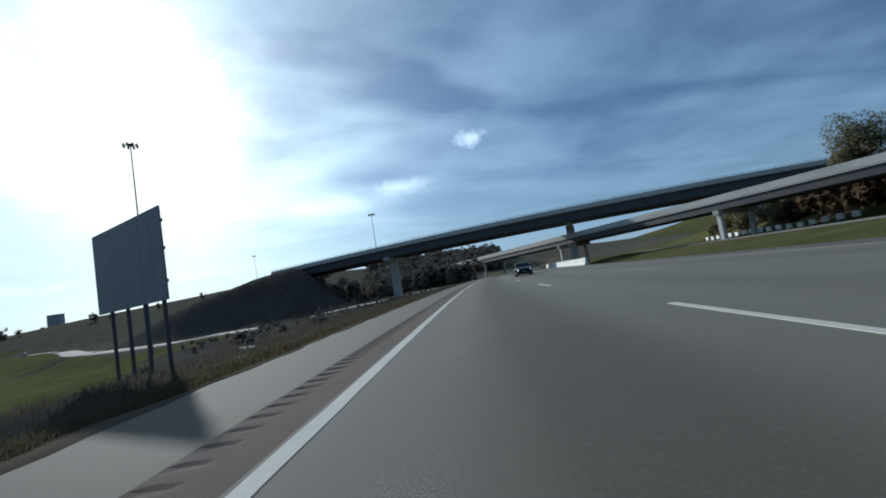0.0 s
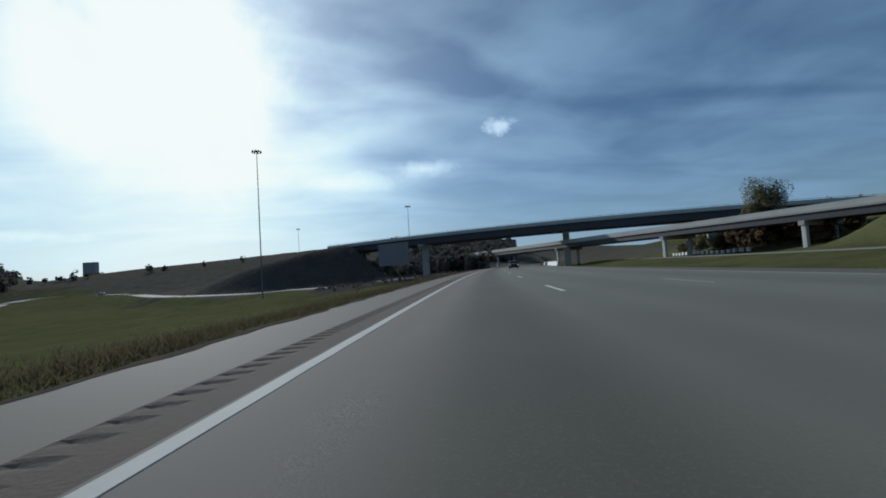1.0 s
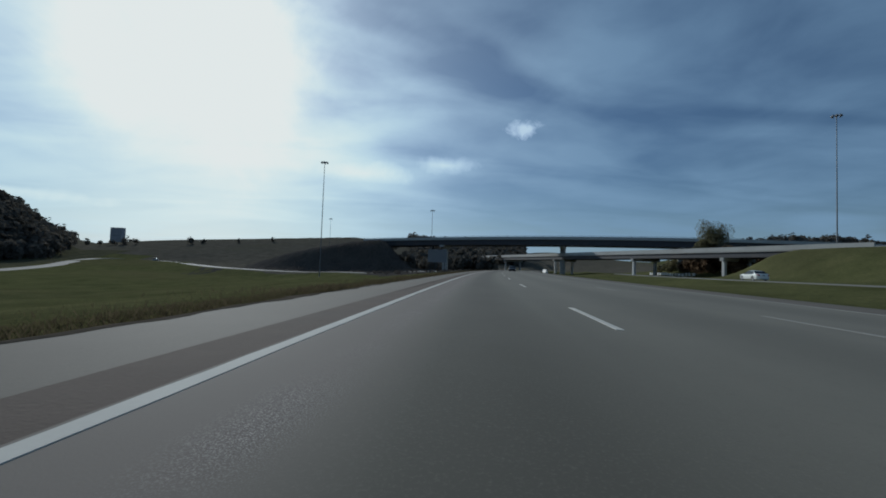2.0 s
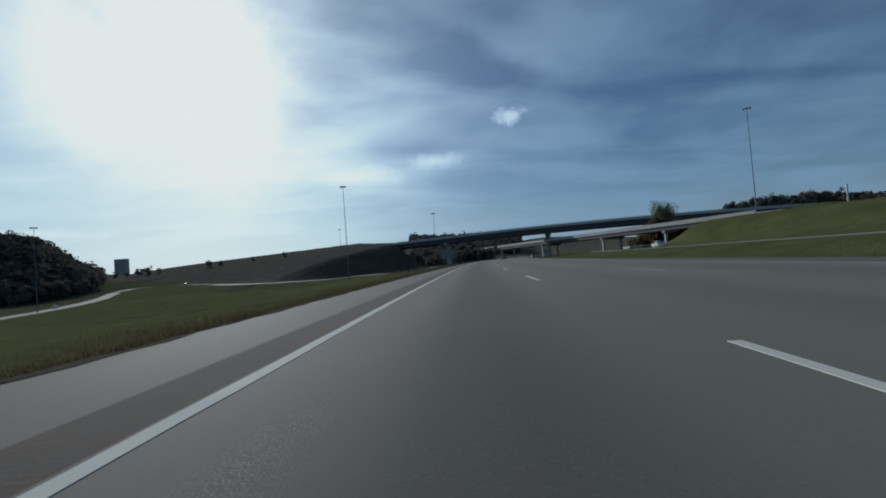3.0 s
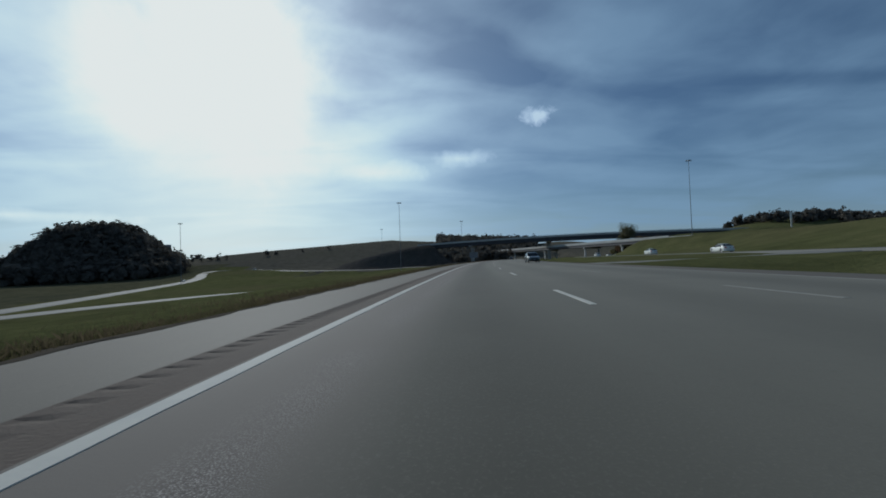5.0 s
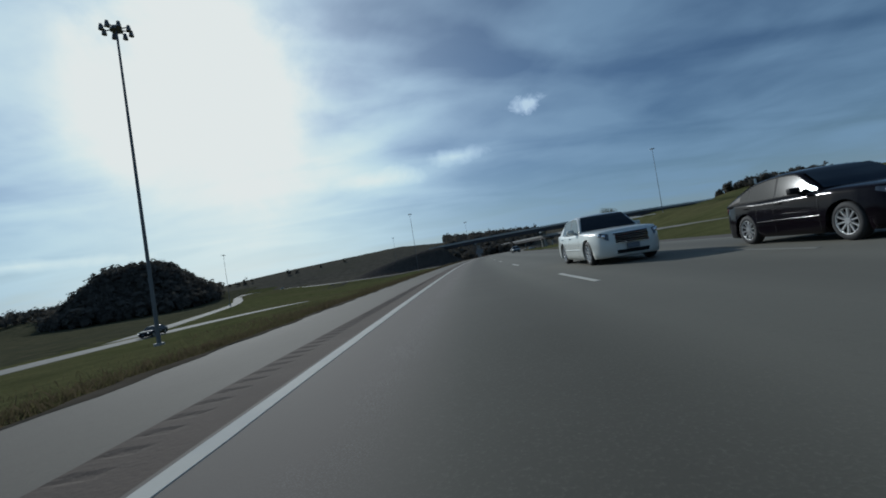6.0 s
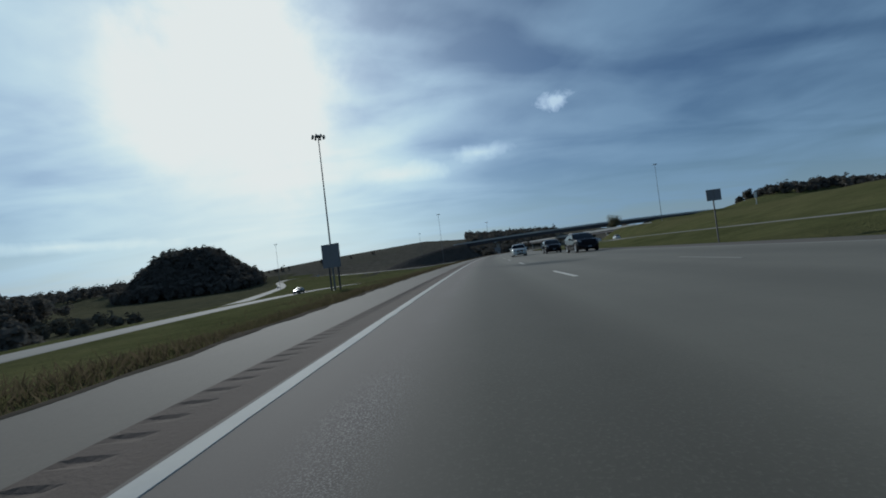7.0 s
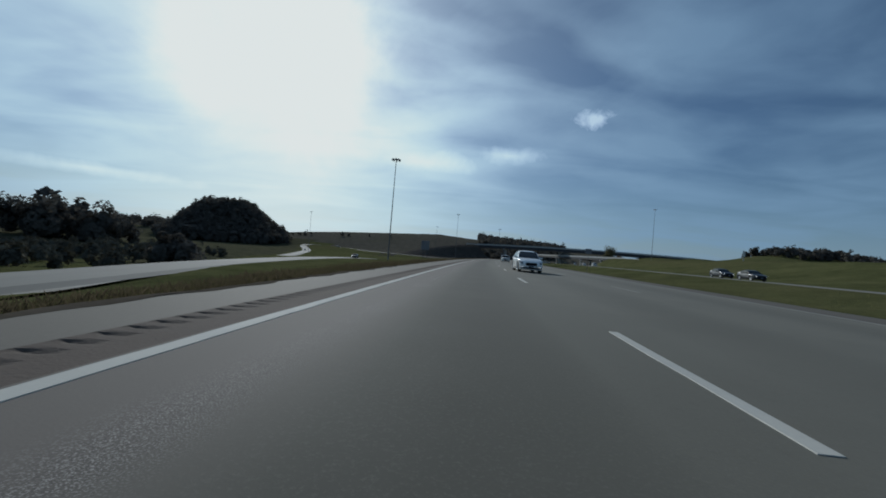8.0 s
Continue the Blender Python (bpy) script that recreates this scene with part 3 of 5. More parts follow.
def worn_line(name, s0, s1, u, half, mat, label, parent=None, z=0.022, step=0.5):
    """Painted line with slightly ragged edges and a few millimetres of thickness."""
    rnd = random.Random(int(s0 * 7 + u * 13))
    ss = np.linspace(s0, s1, max(3, int((s1 - s0) / step) + 1))
    verts, faces = [], []
    for s in ss:
        a, b = half + rnd.uniform(-0.006, 0.006), half + rnd.uniform(-0.006, 0.006)
        for du, dz in ((-a - 0.004, -0.008), (-a, 0), (b, 0), (b + 0.004, -0.008)):
            x, y, _ = line_at(s, u + du)
            verts.append((x, y, z + dz))
    for i in range(len(ss) - 1):
        for j in range(3):
            k = i * 4 + j
            faces.append((k, k + 1, k + 5, k + 4))
    n = len(ss)
    faces.append((0, 1, 2, 3))
    faces.append(tuple(4 * (n - 1) + q for q in (3, 2, 1, 0)))
    ob = mesh_object(name, verts, faces, mat)
    if parent is not None:
        ob.parent = parent
    return tagged(ob, label, "road marking", kind="structure") if label else ob


def build_markings():
    worn_line("edge_line", S0, S1, EDGE + 0.035, 0.065, PAINT_LINE, "solid white edge line on the asphalt", z=0.006)
    worn_line("inner_edge_line", S0, S1, 10.55, 0.06, PAINT_WORN, "faded pale inner edge line on the asphalt", z=0.011)
    k0 = int((S0 - DASH0) // CYCLE) + 1
    for lane, mat in ((1, PAINT_LINE), (2, PAINT_WORN)):
        k = k0
        while DASH0 + k * CYCLE < 480:
            s = DASH0 + k * CYCLE
            ob = worn_line("lane_dash", s, s + DASH, EDGE + lane * LANE, 0.05, mat, "white painted lane dash on the asphalt" if lane == 1 else "faded white lane dash on the asphalt", z=0.023)
            tagged(ob, group="lane dashes")
            k += 1


def side_road(name, pts, half, mat, label):
    """A raised ribbon through plan points with heights, with pale edges."""
    verts, faces, uvs = [], [], []
    d = 0.0
    for i, p in enumerate(pts):
        q = pts[min(i + 1, len(pts) - 1)] - pts[max(i - 1, 0)]
        nrm = Vector((q.y, -q.x, 0)).normalized()
        if i:
            d += (p - pts[i - 1]).length
        for u, z in ((-half - 0.5, -0.22), (-half, 0.0), (0, 0.05), (half, 0.0), (half + 0.5, -0.22)):
            verts.append(p + nrm * u + Vector((0, 0, z)))
            uvs.append((u, d))
    for i in range(len(pts) - 1):
        for j in range(4):
            k = i * 5 + j
            faces.append((k, k + 1, k + 6, k + 5))
    return tagged(mesh_object(name, verts, faces, mat, False, uvs), label, "road", kind="structure")


def deck_part(name, edge, width, zs, lo, hi, mat, parent, inset=0.0, label=""):
    """A long beam under or on a deck: edge points (x, y), its left normal spread from inset to inset + width, heights lo..hi over zs."""
    verts, faces = [], []
    n = len(edge)
    for i in range(n):
        a, b = Vector(edge[max(i - 1, 0)]), Vector(edge[min(i + 1, n - 1)])
        q = (b - a).normalized()
        nrm = Vector((-q.y, q.x))
        p = Vector(edge[i])
        for off, z in ((inset, lo), (inset + width, lo), (inset + width, hi), (inset, hi)):
            v = p + nrm * off
            verts.append((v.x, v.y, zs[i] + z))
    for i in range(n - 1):
        for j in range(4):
            k, l = i * 4 + j, i * 4 + (j + 1) % 4
            faces.append((k, l, l + 4, k + 4))
    faces += [(3, 2, 1, 0), tuple(4 * (n - 1) + j for j in range(4))]
    return part_data(name, verts, faces, mat, parent, label)


def column(name, x, y, z0, z1, wide, deep, turn, mat, parent, cap=None, label=""):
    """A pier stem with rounded corners and, if wanted, a hammerhead cap (width, depth, height)."""
    bm = bmesh.new()
    box(bm, (-wide / 2, -deep / 2, z0), (wide / 2, deep / 2, z1 - (cap[2] * 0.45 if cap else 0)), 0.12)
    if cap:
        w, d, h = cap
        prof = [(-w / 2, z1), (-w / 2, z1 - h * 0.5), (-wide / 2, z1 - h), (wide / 2, z1 - h), (w / 2, z1 - h * 0.5), (w / 2, z1)]
        f = [bm.verts.new((a, -d / 2, b)) for a, b in prof]
        g = [bm.verts.new((a, d / 2, b)) for a, b in prof]
        bm.faces.new(f)
        bm.faces.new(g[::-1])
        for i in range(6):
            j = (i + 1) % 6
            bm.faces.new((f[i], g[i], g[j], f[j]))
    bmesh.ops.transform(bm, matrix=pose(x, y, 0, 0, 0, turn), verts=bm.verts)
    return part(name, bm, mat, parent, label)


def build_upper_bridge():
    t = thing("overpass_bridge", "high concrete and steel flyover on piers over the motorway", "bridge")
    xs = np.linspace(2, 178, 45)
    edge = [(x, upper_edge(x)) for x in xs]
    zs = [upper_z(x) for x in xs]
    deck_part("deck_slab", edge, 13.4, zs, UP_TOP - 1.0, UP_TOP - 0.72, CONCRETE, t, 0.2)
    deck_part("parapet", edge, 0.35, zs, UP_TOP - 0.72, UP_TOP + 0.15, PARAPET, t, 0.25, "pale concrete parapet")
    deck_part("parapet", edge, 0.35, zs, UP_TOP - 0.72, UP_TOP + 0.15, PARAPET, t, 13.2, "pale concrete parapet")
    for k in range(5):
        deck_part("girder", edge, 0.5, zs, UP_SOFFIT, UP_TOP - 1.004, GIRDER, t, 0.9 + 2.9 * k, "dark weathered girder")
    for k in range(5):
        deck_part("girder_flange", edge, 0.9, zs, UP_SOFFIT - 0.06, UP_SOFFIT - 0.004, GIRDER, t, 0.7 + 2.9 * k)
    deck_part("rail", edge, 0.08, zs, UP_TOP + 0.42, UP_TOP + 0.5, GALV, t, 0.4)
    deck_part("rail", edge, 0.08, zs, UP_TOP + 0.42, UP_TOP + 0.5, GALV, t, 13.3)
    for k in range(0, 55):
        x = 4 + k * 3.15
        bm = bmesh.new()
        box(bm, (-0.05, -0.05, UP_TOP + 0.1), (0.05, 0.05, UP_TOP + 0.44), 0.008)
        bmesh.ops.transform(bm, matrix=Matrix.Translation((x, upper_edge(x) + 0.44, upper_z(x))), verts=bm.verts)
        part("rail_post", bm, GALV, t)
    g = ground_at
    # piers: one on the left verge, one among the ramps, one more on the right
    for x, back, wide in ((38.0, 5.5, 2.2), (82.5, 8.5, 2.0), (120.0, 6.0, 2.0), (150.0, 6.0, 2.0)):
        y = upper_edge(x) + back
        column("pier", x, y, g(x, y) - 1.0, UP_SOFFIT + upper_z(x) - 0.07, 1.3, wide, 63, CONCRETE, t, (9.5, 1.5, 1.5), "concrete pier with a hammerhead cap")
    # abutments
    for x in (7.0, 176.0):
        y = upper_edge(x)
        bm = bmesh.new()
        box(bm, (-1.2, -0.5, -9.0), (1.2, 14.3, -1.05), 0.08)
        bmesh.ops.transform(bm, matrix=pose(x, y, UP_TOP + upper_z(x), 0, 0, -26 if x < 60 else -18), verts=bm.verts)
        part("abutment", bm, CONCRETE, t)


def build_lower_bridge():
    t = thing("ramp_bridge", "low concrete ramp viaduct on pale piers", "bridge")
    n = 24
    edge = [tuple(LOW_A.lerp(LOW_B, i / (n - 1))) for i in range(n)]
    edge = edge[::-1]
    zs = [0.0] * n
    deck_part("deck_slab", edge, 10.6, zs, LOW_TOP - 0.32, LOW_TOP, CONCRETE, t, 0.1)
    deck_part("parapet", edge, 0.35, zs, LOW_TOP, LOW_TOP + 0.9, PARAPET, t, 0.15, "pale concrete parapet")
    deck_part("parapet", edge, 0.35, zs, LOW_TOP, LOW_TOP + 0.9, PARAPET, t, 10.2, "pale concrete parapet")
    for k in range(4):
        deck_part("girder", edge, 0.45, zs, LOW_SOFFIT, LOW_TOP - 0.324, GIRDER, t, 0.32 + 3.1 * k, "dark weathered girder")
    along = (LOW_B - LOW_A).normalized()
    side = Vector((along.y, -along.x))
    turn = math.degrees(math.atan2(side.y, side.x))
    for k in BENTS:
        p = LOW_A + along * k
        # two slim columns under a cap beam
        for inset in (1.0, 8.8):
            q = p + side * inset
            column("pier", q.x, q.y, ground_at(q.x, q.y) - 1.0, LOW_SOFFIT - 0.8, 0.75, 0.75, turn, PIER_WHITE, t, None, "pale slim concrete column")
        bm = bmesh.new()
        box(bm, (0.1, -0.5, LOW_SOFFIT - 0.8), (10.3, 0.5, LOW_SOFFIT - 0.004), 0.05)
        bmesh.ops.transform(bm, matrix=pose(p.x, p.y, 0, 0, 0, turn), verts=bm.verts)
        part("cap_beam", bm, CONCRETE, t)
    bm = bmesh.new()
    box(bm, (-0.3, -0.5, LOW_TOP - 8), (11.0, 0.7, LOW_TOP - 0.33), 0.06)
    bmesh.ops.transform(bm, matrix=pose(LOW_A.x - 1.1, LOW_A.y + 4.5, 0, 0, 0, -12.4), verts=bm.verts)
    part("abutment", bm, CONCRETE, t)


build_ground()
build_motorway()
build_markings()
side_road("ramp_road_left", RAMP_LEFT, 2.2, RAMP_ROAD, "pale concrete slip road below the left verge")
side_road("loop_road", LOOP_FAR, 3.5, RAMP_ROAD, "pale loop road bending through the grass valley")
side_road("ramp_road_right", RAMP_RIGHT, 3.6, RAMP_ROAD, "pale concrete ramp road beyond the grass")
strip_pts = [Vector((*[float(c) for c in line_at(208.0, u)[:2]], z)) for u, z in ((12.6, -0.09), (18, -0.02), (24, 0.06), (30, 0.2), (35.6, 0.42))]
side_road("crossover", strip_pts, 3.6, RAMP_ROAD, "short paved crossover between the motorway and the ramp road")
build_upper_bridge()
build_lower_bridge()


def build_verge_soil():
    """Bare brown soil between the shoulder and the grass, ragged on the grass side."""
    ss = np.arange(36, 420, 0.4)
    wob = 0.30 + 0.14 * np.sin(ss * 0.9) + 0.10 * np.sin(ss * 2.3 + 1) + 0.07 * np.sin(ss * 5.1)
    wob = np.maximum(wob * 1.15, 0.10)
    spill = 0.10 + 0.05 * np.sin(ss * 1.7 + 0.4) + 0.05 * np.sin(ss * 4.3)
    rows = []
    for out, rise, paved in ((spill, 0.004, 1), (spill * 0.25, 0.016, 1), (-0.35 * wob, 0.055, 0), (-wob, 0.0, 0)):
        x, y, _ = line_at(ss, shoulder_edge(ss) + out)
        z = np.full(len(ss), -0.03) if paved else np.maximum(ground_height(x, y), -0.09 - 0.2 * (rise == 0))
        rows.append(np.stack([x, y, z + rise], 1))
    n = len(ss)
    v = np.concatenate(rows)
    k = np.arange(n - 1)
    f = np.concatenate([np.stack([k + r * n, k + 1 + r * n, k + 1 + (r + 1) * n, k + (r + 1) * n], 1) for r in range(3)])
    ob = mesh_object("verge_soil", v.tolist(), f.tolist(), EARTH, True)
    tagged(ob, "bare brown soil along the shoulder edge", "soil", kind="structure")


build_verge_soil()
# ---- cars ----
def pw(pts, y):
    """A smooth line through rising points that overshoots none of them."""
    n = len(pts)
    k = min(max(sum(p[0] <= y for p in pts) - 1, 0), n - 2)

    def slope(i):
        if i <= 0 or i >= n - 1:
            j = 0 if i <= 0 else n - 2
            return (pts[j + 1][1] - pts[j][1]) / (pts[j + 1][0] - pts[j][0])
        a = (pts[i][1] - pts[i - 1][1]) / (pts[i][0] - pts[i - 1][0])
        b = (pts[i + 1][1] - pts[i][1]) / (pts[i + 1][0] - pts[i][0])
        return 0.0 if a * b <= 0 else 2 * a * b / (a + b)

    h = pts[k + 1][0] - pts[k][0]
    t = min(max((y - pts[k][0]) / h, 0), 1)
    a, b = pts[k][1], pts[k + 1][1]
    return (1 + 2 * t) * (1 - t) ** 2 * a + t * (1 - t) ** 2 * h * slope(k) + t * t * (3 - 2 * t) * b + t * t * (t - 1) * h * slope(k + 1)


def build_wheel(car, x, y, r, width, spokes, side, rim_label):
    """Tyre with a rounded tread; alloy rim with spokes, hub and dished barrel."""
    seg = 28
    prof = [(r * 0.66, -width / 2 + 0.01), (r * 0.78, -width / 2), (r * 0.94, -width / 2 + 0.012), (r, -width / 2 + 0.045),
            (r, width / 2 - 0.045), (r * 0.94, width / 2 - 0.012), (r * 0.78, width / 2), (r * 0.66, width / 2 - 0.01)]
    verts, faces = [], []
    for i in range(seg):
        a = 2 * math.pi * i / seg
        for q, dx in prof:
            verts.append((x + dx * side, y + q * math.cos(a), r + q * math.sin(a)))
    n = len(prof)
    for i in range(seg):
        for j in range(n):
            faces.append((i * n + j, i * n + (j + 1) % n, ((i + 1) % seg) * n + (j + 1) % n, ((i + 1) % seg) * n + j))
    wheel = part_data("wheel", verts, faces, RUBBER, car, "black rubber tyre on an alloy rim", True)
    bm = bmesh.new()
    # barrel
    ring = []
    for i in range(seg):
        a = 2 * math.pi * i / seg
        ring.append([bm.verts.new((x + dx * side, y + q * math.cos(a), r + q * math.sin(a))) for q, dx in
                     ((r * 0.68, width / 2 - 0.002), (r * 0.645, width / 2 - 0.004), (r * 0.635, width / 2 - 0.02), (r * 0.63, width / 2 - 0.03))])
    for i in range(seg):
        p, q = ring[i], ring[(i + 1) % seg]
        for j in range(3):
            bm.faces.new((p[j], p[j + 1], q[j + 1], q[j]))
    for k in range(spokes):
        a = 2 * math.pi * k / spokes + 0.2
        half = (0.032 if spokes < 8 else 0.020 if spokes < 12 else 0.009) * r / 0.33
        for r0, r1, w0, w1, d0, d1 in ((0.12 * r, 0.635 * r, half * 0.9, half, 0.018, 0.010),):
            vs = []
            for q, hw, d in ((r0, w0, d0), (r1, w1, d1)):
                for s, dd in ((-1, -0.03), (1, -0.03), (0.7, 0.0), (-0.7, 0.0)):
                    cx, cz = q * math.cos(a) - s * hw * math.sin(a), q * math.sin(a) + s * hw * math.cos(a)
                    vs.append(bm.verts.new((x + (width / 2 - d + dd) * side, y + cx, r + cz)))
            for j in range(4):
                bm.faces.new((vs[j], vs[(j + 1) % 4], vs[4 + (j + 1) % 4], vs[4 + j]))
    tube(bm, (x + (width / 2 - 0.06) * side, y, r), (x + (width / 2 - 0.008) * side, y, r), r * 0.19, r * 0.16, 14)
    part("rim", bm, RIM, wheel, rim_label)
    # black disc behind the spokes, added for the shade inside the wheel
    bm = bmesh.new()
    tube(bm, (x - 0.03 * side, y, r), (x + (width / 2 - 0.075) * side, y, r), r * 0.645, r * 0.645, 20)
    part("brake", bm, TRIM, wheel)


SCALE = 0.92                          # a little under the lanes' scale
TAPER_BACK = [0, 0.05, 0.12, 0.24, 0.44, 0.75, 1.2]           # how far behind the foremost point
TAPER_WIDE = [0.44, 0.58, 0.69, 0.80, 0.89, 0.96, 1.0]        # the nose has these shares of its full width


def build_car(name, label, spec, m, group=""):
    """A car with its nose towards local +y, its wheels on z = 0."""
    L, W, H, r, base = spec["L"], spec["W"], spec["H"], spec["r"], spec["base"]
    belt, nose, tail = spec["belt"], spec["nose"], spec["tail"]
    cowl, rf, rr, rb = spec["cowl"], spec["rf"], spec["rr"], spec["rb"]
    axle_f = spec["axle_f"]
    axle_r = axle_f - base
    coat = spec["paint"]
    sill = spec.get("sill", 0.155)
    car = thing(name, label, "car", m @ Matrix.Scale(spec.get("size", SCALE), 4), group)
    half = L / 2
    back = [spec.get("blunt", 1.0) * q for q in TAPER_BACK]

    def w_at(y):
        a = half - abs(y)
        if y > 0:
            return W / 2 * float(np.interp(a, back, TAPER_WIDE))
        return W / 2 * float(np.interp(a, [0, 0.04, 0.10, 0.20, 0.38, 0.7, 1.2], [0.50, 0.63, 0.75, 0.85, 0.935, 0.985, 1.0]))

    top = [(-half, tail - 0.16), (-half + 0.05, tail - 0.03), (-half + 0.18, tail), (rb, max(belt, tail) + 0.01), ((rb + cowl) / 2, belt), (cowl, belt),
           (cowl + (half - cowl) * 0.35, belt - (belt - nose) * 0.22), (cowl + (half - cowl) * 0.65, belt - (belt - nose) * 0.58), (half - 0.32, nose + 0.03), (half - 0.12, nose - 0.005), (half - 0.04, nose - 0.05), (half, nose - 0.11)]

    def zb_at(y):
        z = float(np.interp(half - abs(y), [0, 0.1, 0.5, 0.8], [sill + 0.06, sill + 0.025, sill + 0.01, sill]))
        for yc in (axle_f, axle_r):
            rad = r + 0.04
            if abs(y - yc) < rad:
                z = max(z, r + math.sqrt(rad * rad - (y - yc) ** 2) - 0.005)
        return z

    def front_y(x, z):
        """Where the rounded nose lies at a half width and height."""
        q = abs(x) / (W / 2)
        a = float(np.interp(q, TAPER_WIDE, back))
        y = half - a - 0.03 * (q / TAPER_WIDE[0]) ** 2 * (q < TAPER_WIDE[0]) - 0.03 * (q >= TAPER_WIDE[0])
        return tuck(y, z)

    def tuck(y, z):
        """The nose leans back above and below its foremost line."""
        k = min(max((y - half + 0.45) / 0.45, 0), 1)
        return y - 0.075 * k * ((z - 0.50) / 0.27) ** 2 if z > 0.50 else y - 0.05 * k * ((z - 0.50) / 0.25) ** 2

    ys = set(np.round(np.linspace(-half, half, 41), 3))
    for yc in (axle_f, axle_r):
        for a in np.linspace(-1, 1, 17):
            ys.add(round(yc + (r + 0.04) * math.sin(a * math.pi / 2) * 0.9999, 4))
    ys |= {-half + 0.03, -half + 0.08, -half + 0.14, half - 0.03, half - 0.08, half - 0.14, half - 0.2}
    ys = sorted(ys)

    def side_x(y, z):
        """Half width of the body side at a height."""
        zt = pw(top, y)
        w = w_at(y)
        t = np.clip((z - sill) / max(zt - sill, 0.1), 0, 1)
        return w * float(np.interp(t, [0, 0.12, 0.4, 0.66, 0.85, 1.0], [0.95, 0.985, 1.0, 0.99, 0.965, 0.93]))

    verts, faces = [], []
    nr = 0
    for y in ys:
        zt, zb, w = pw(top, y), zb_at(y), w_at(y)
        zt = max(zt, zb + 0.05)
        lev = [0.30, 0.42, 0.54, 0.64, zt - 0.10, zt - 0.03]
        half_ring = [(0, zb), (side_x(y, zb) * 0.86, zb)]
        prev = zb
        half_ring.append((side_x(y, zb), zb + 0.012))
        for z in lev:
            z = min(max(z, prev + 0.006), zt - 0.004)
            prev = z
            half_ring.append((side_x(y, z), z))
        half_ring += [(w * 0.87, zt), (w * 0.55, zt + 0.030), (0, zt + 0.042)]
        ring = half_ring + [(-a, b) for a, b in half_ring[-2:0:-1]]
        nr = len(ring)
        bow = 0.03 if y > half - 0.02 else 0.0
        verts += [(a, tuck(y, b) - bow * min(1, abs(a) / (W * 0.25)) ** 2, b) for a, b in ring]
    for i in range(len(ys) - 1):
        for j in range(nr):
            faces.append((i * nr + j, i * nr + (j + 1) % nr, (i + 1) * nr + (j + 1) % nr, (i + 1) * nr + j))
    faces.append(tuple(range(nr - 1, -1, -1)))
    faces.append(tuple((len(ys) - 1) * nr + j for j in range(nr)))
    part_data("body", verts, faces, coat, car, "", True)

    # cabin
    wb, wr = W / 2 * 0.925, W / 2 * spec.get("tumble", 0.70)
    roof = [(rb, belt + 0.0), (rb + (rr - rb) * 0.5, belt + (H - belt) * 0.53), (rr, H - 0.06), (rr + (rf - rr) * 0.25, H - 0.022), (rr + (rf - rr) * 0.6, H), (rf, H - 0.04),
            (rf + (cowl - rf) * 0.5, belt + (H - belt) * 0.52), (cowl, belt)]

    def wg(z):
        return wb + (wr - wb) * (z - belt) / (H - belt)

    verts, faces = [], []
    ys2 = np.linspace(rb + 0.02, cowl - 0.02, 33)
    for y in ys2:
        zr = max(pw(roof, y), belt + 0.02)
        hr = zr - belt
        half_ring = [(0, belt - 0.05), (wb, belt - 0.05)]
        for t in (0.0, 0.35, 0.7, 0.9):
            z = belt + hr * t
            half_ring.append((wg(z), z))
        half_ring += [(wg(zr) - 0.035, zr - 0.02 * min(1, hr / 0.3)), (wg(zr) * 0.8, zr), (wg(zr) * 0.4, zr + 0.015), (0, zr + 0.02)]
        ring = half_ring + [(-a, b) for a, b in half_ring[-2:0:-1]]
        nr = len(ring)
        verts += [(a, y, b) for a, b in ring]
    for i in range(len(ys2) - 1):
        for j in range(nr):
            faces.append((i * nr + j, i * nr + (j + 1) % nr, (i + 1) * nr + (j + 1) % nr, (i + 1) * nr + j))
    faces.append(tuple(range(nr - 1, -1, -1)))
    faces.append(tuple((len(ys2) - 1) * nr + j for j in range(nr)))
    part_data("cabin", verts, faces, coat, car, "", True)

    def roof_y(z, front):
        """Where the screen or rear glass reaches a height."""
        ends = (rr + (rf - rr) * 0.6, cowl) if front else (rb, rr + (rf - rr) * 0.6)
        seg = sorted((pw(roof, a), a) for a in np.linspace(*ends, 60))
        return float(np.interp(z, [p[0] for p in seg], [p[1] for p in seg]))

    def patch(name, rows, mat, label="", parent=car):
        verts, faces = [], []
        n = len(rows[0])
        for row in rows:
            verts += row
        for i in range(len(rows) - 1):
            for j in range(n - 1):
                k = i * n + j
                faces.append((k, k + 1, k + n + 1, k + n))
        return part_data(name, verts, faces, mat, parent, label, True)

    def band(name, x0, x1, z0, z1, out, mat, label="", corner=0.0, parent=car):
        """A shallow panel that follows the curve of the nose."""
        rows = []
        for z, o in ((z1, -0.04), (z1, out * 0.6), (z1 - 0.006, out), ((z0 + z1) / 2, out), (z0 + 0.006, out), (z0, out * 0.6), (z0, -0.04)):
            e = min(corner, z1 - z, z - z0) if corner else 0
            inset = (corner - max(e, 0)) * 0.6 if corner else 0
            lo, hi = min(x0, x1) + inset, max(x0, x1) - inset
            rows.append([(x, front_y(x, z) + o, z) for x in np.linspace(lo, hi, 13)])
        return patch(name, rows, mat, label, parent)

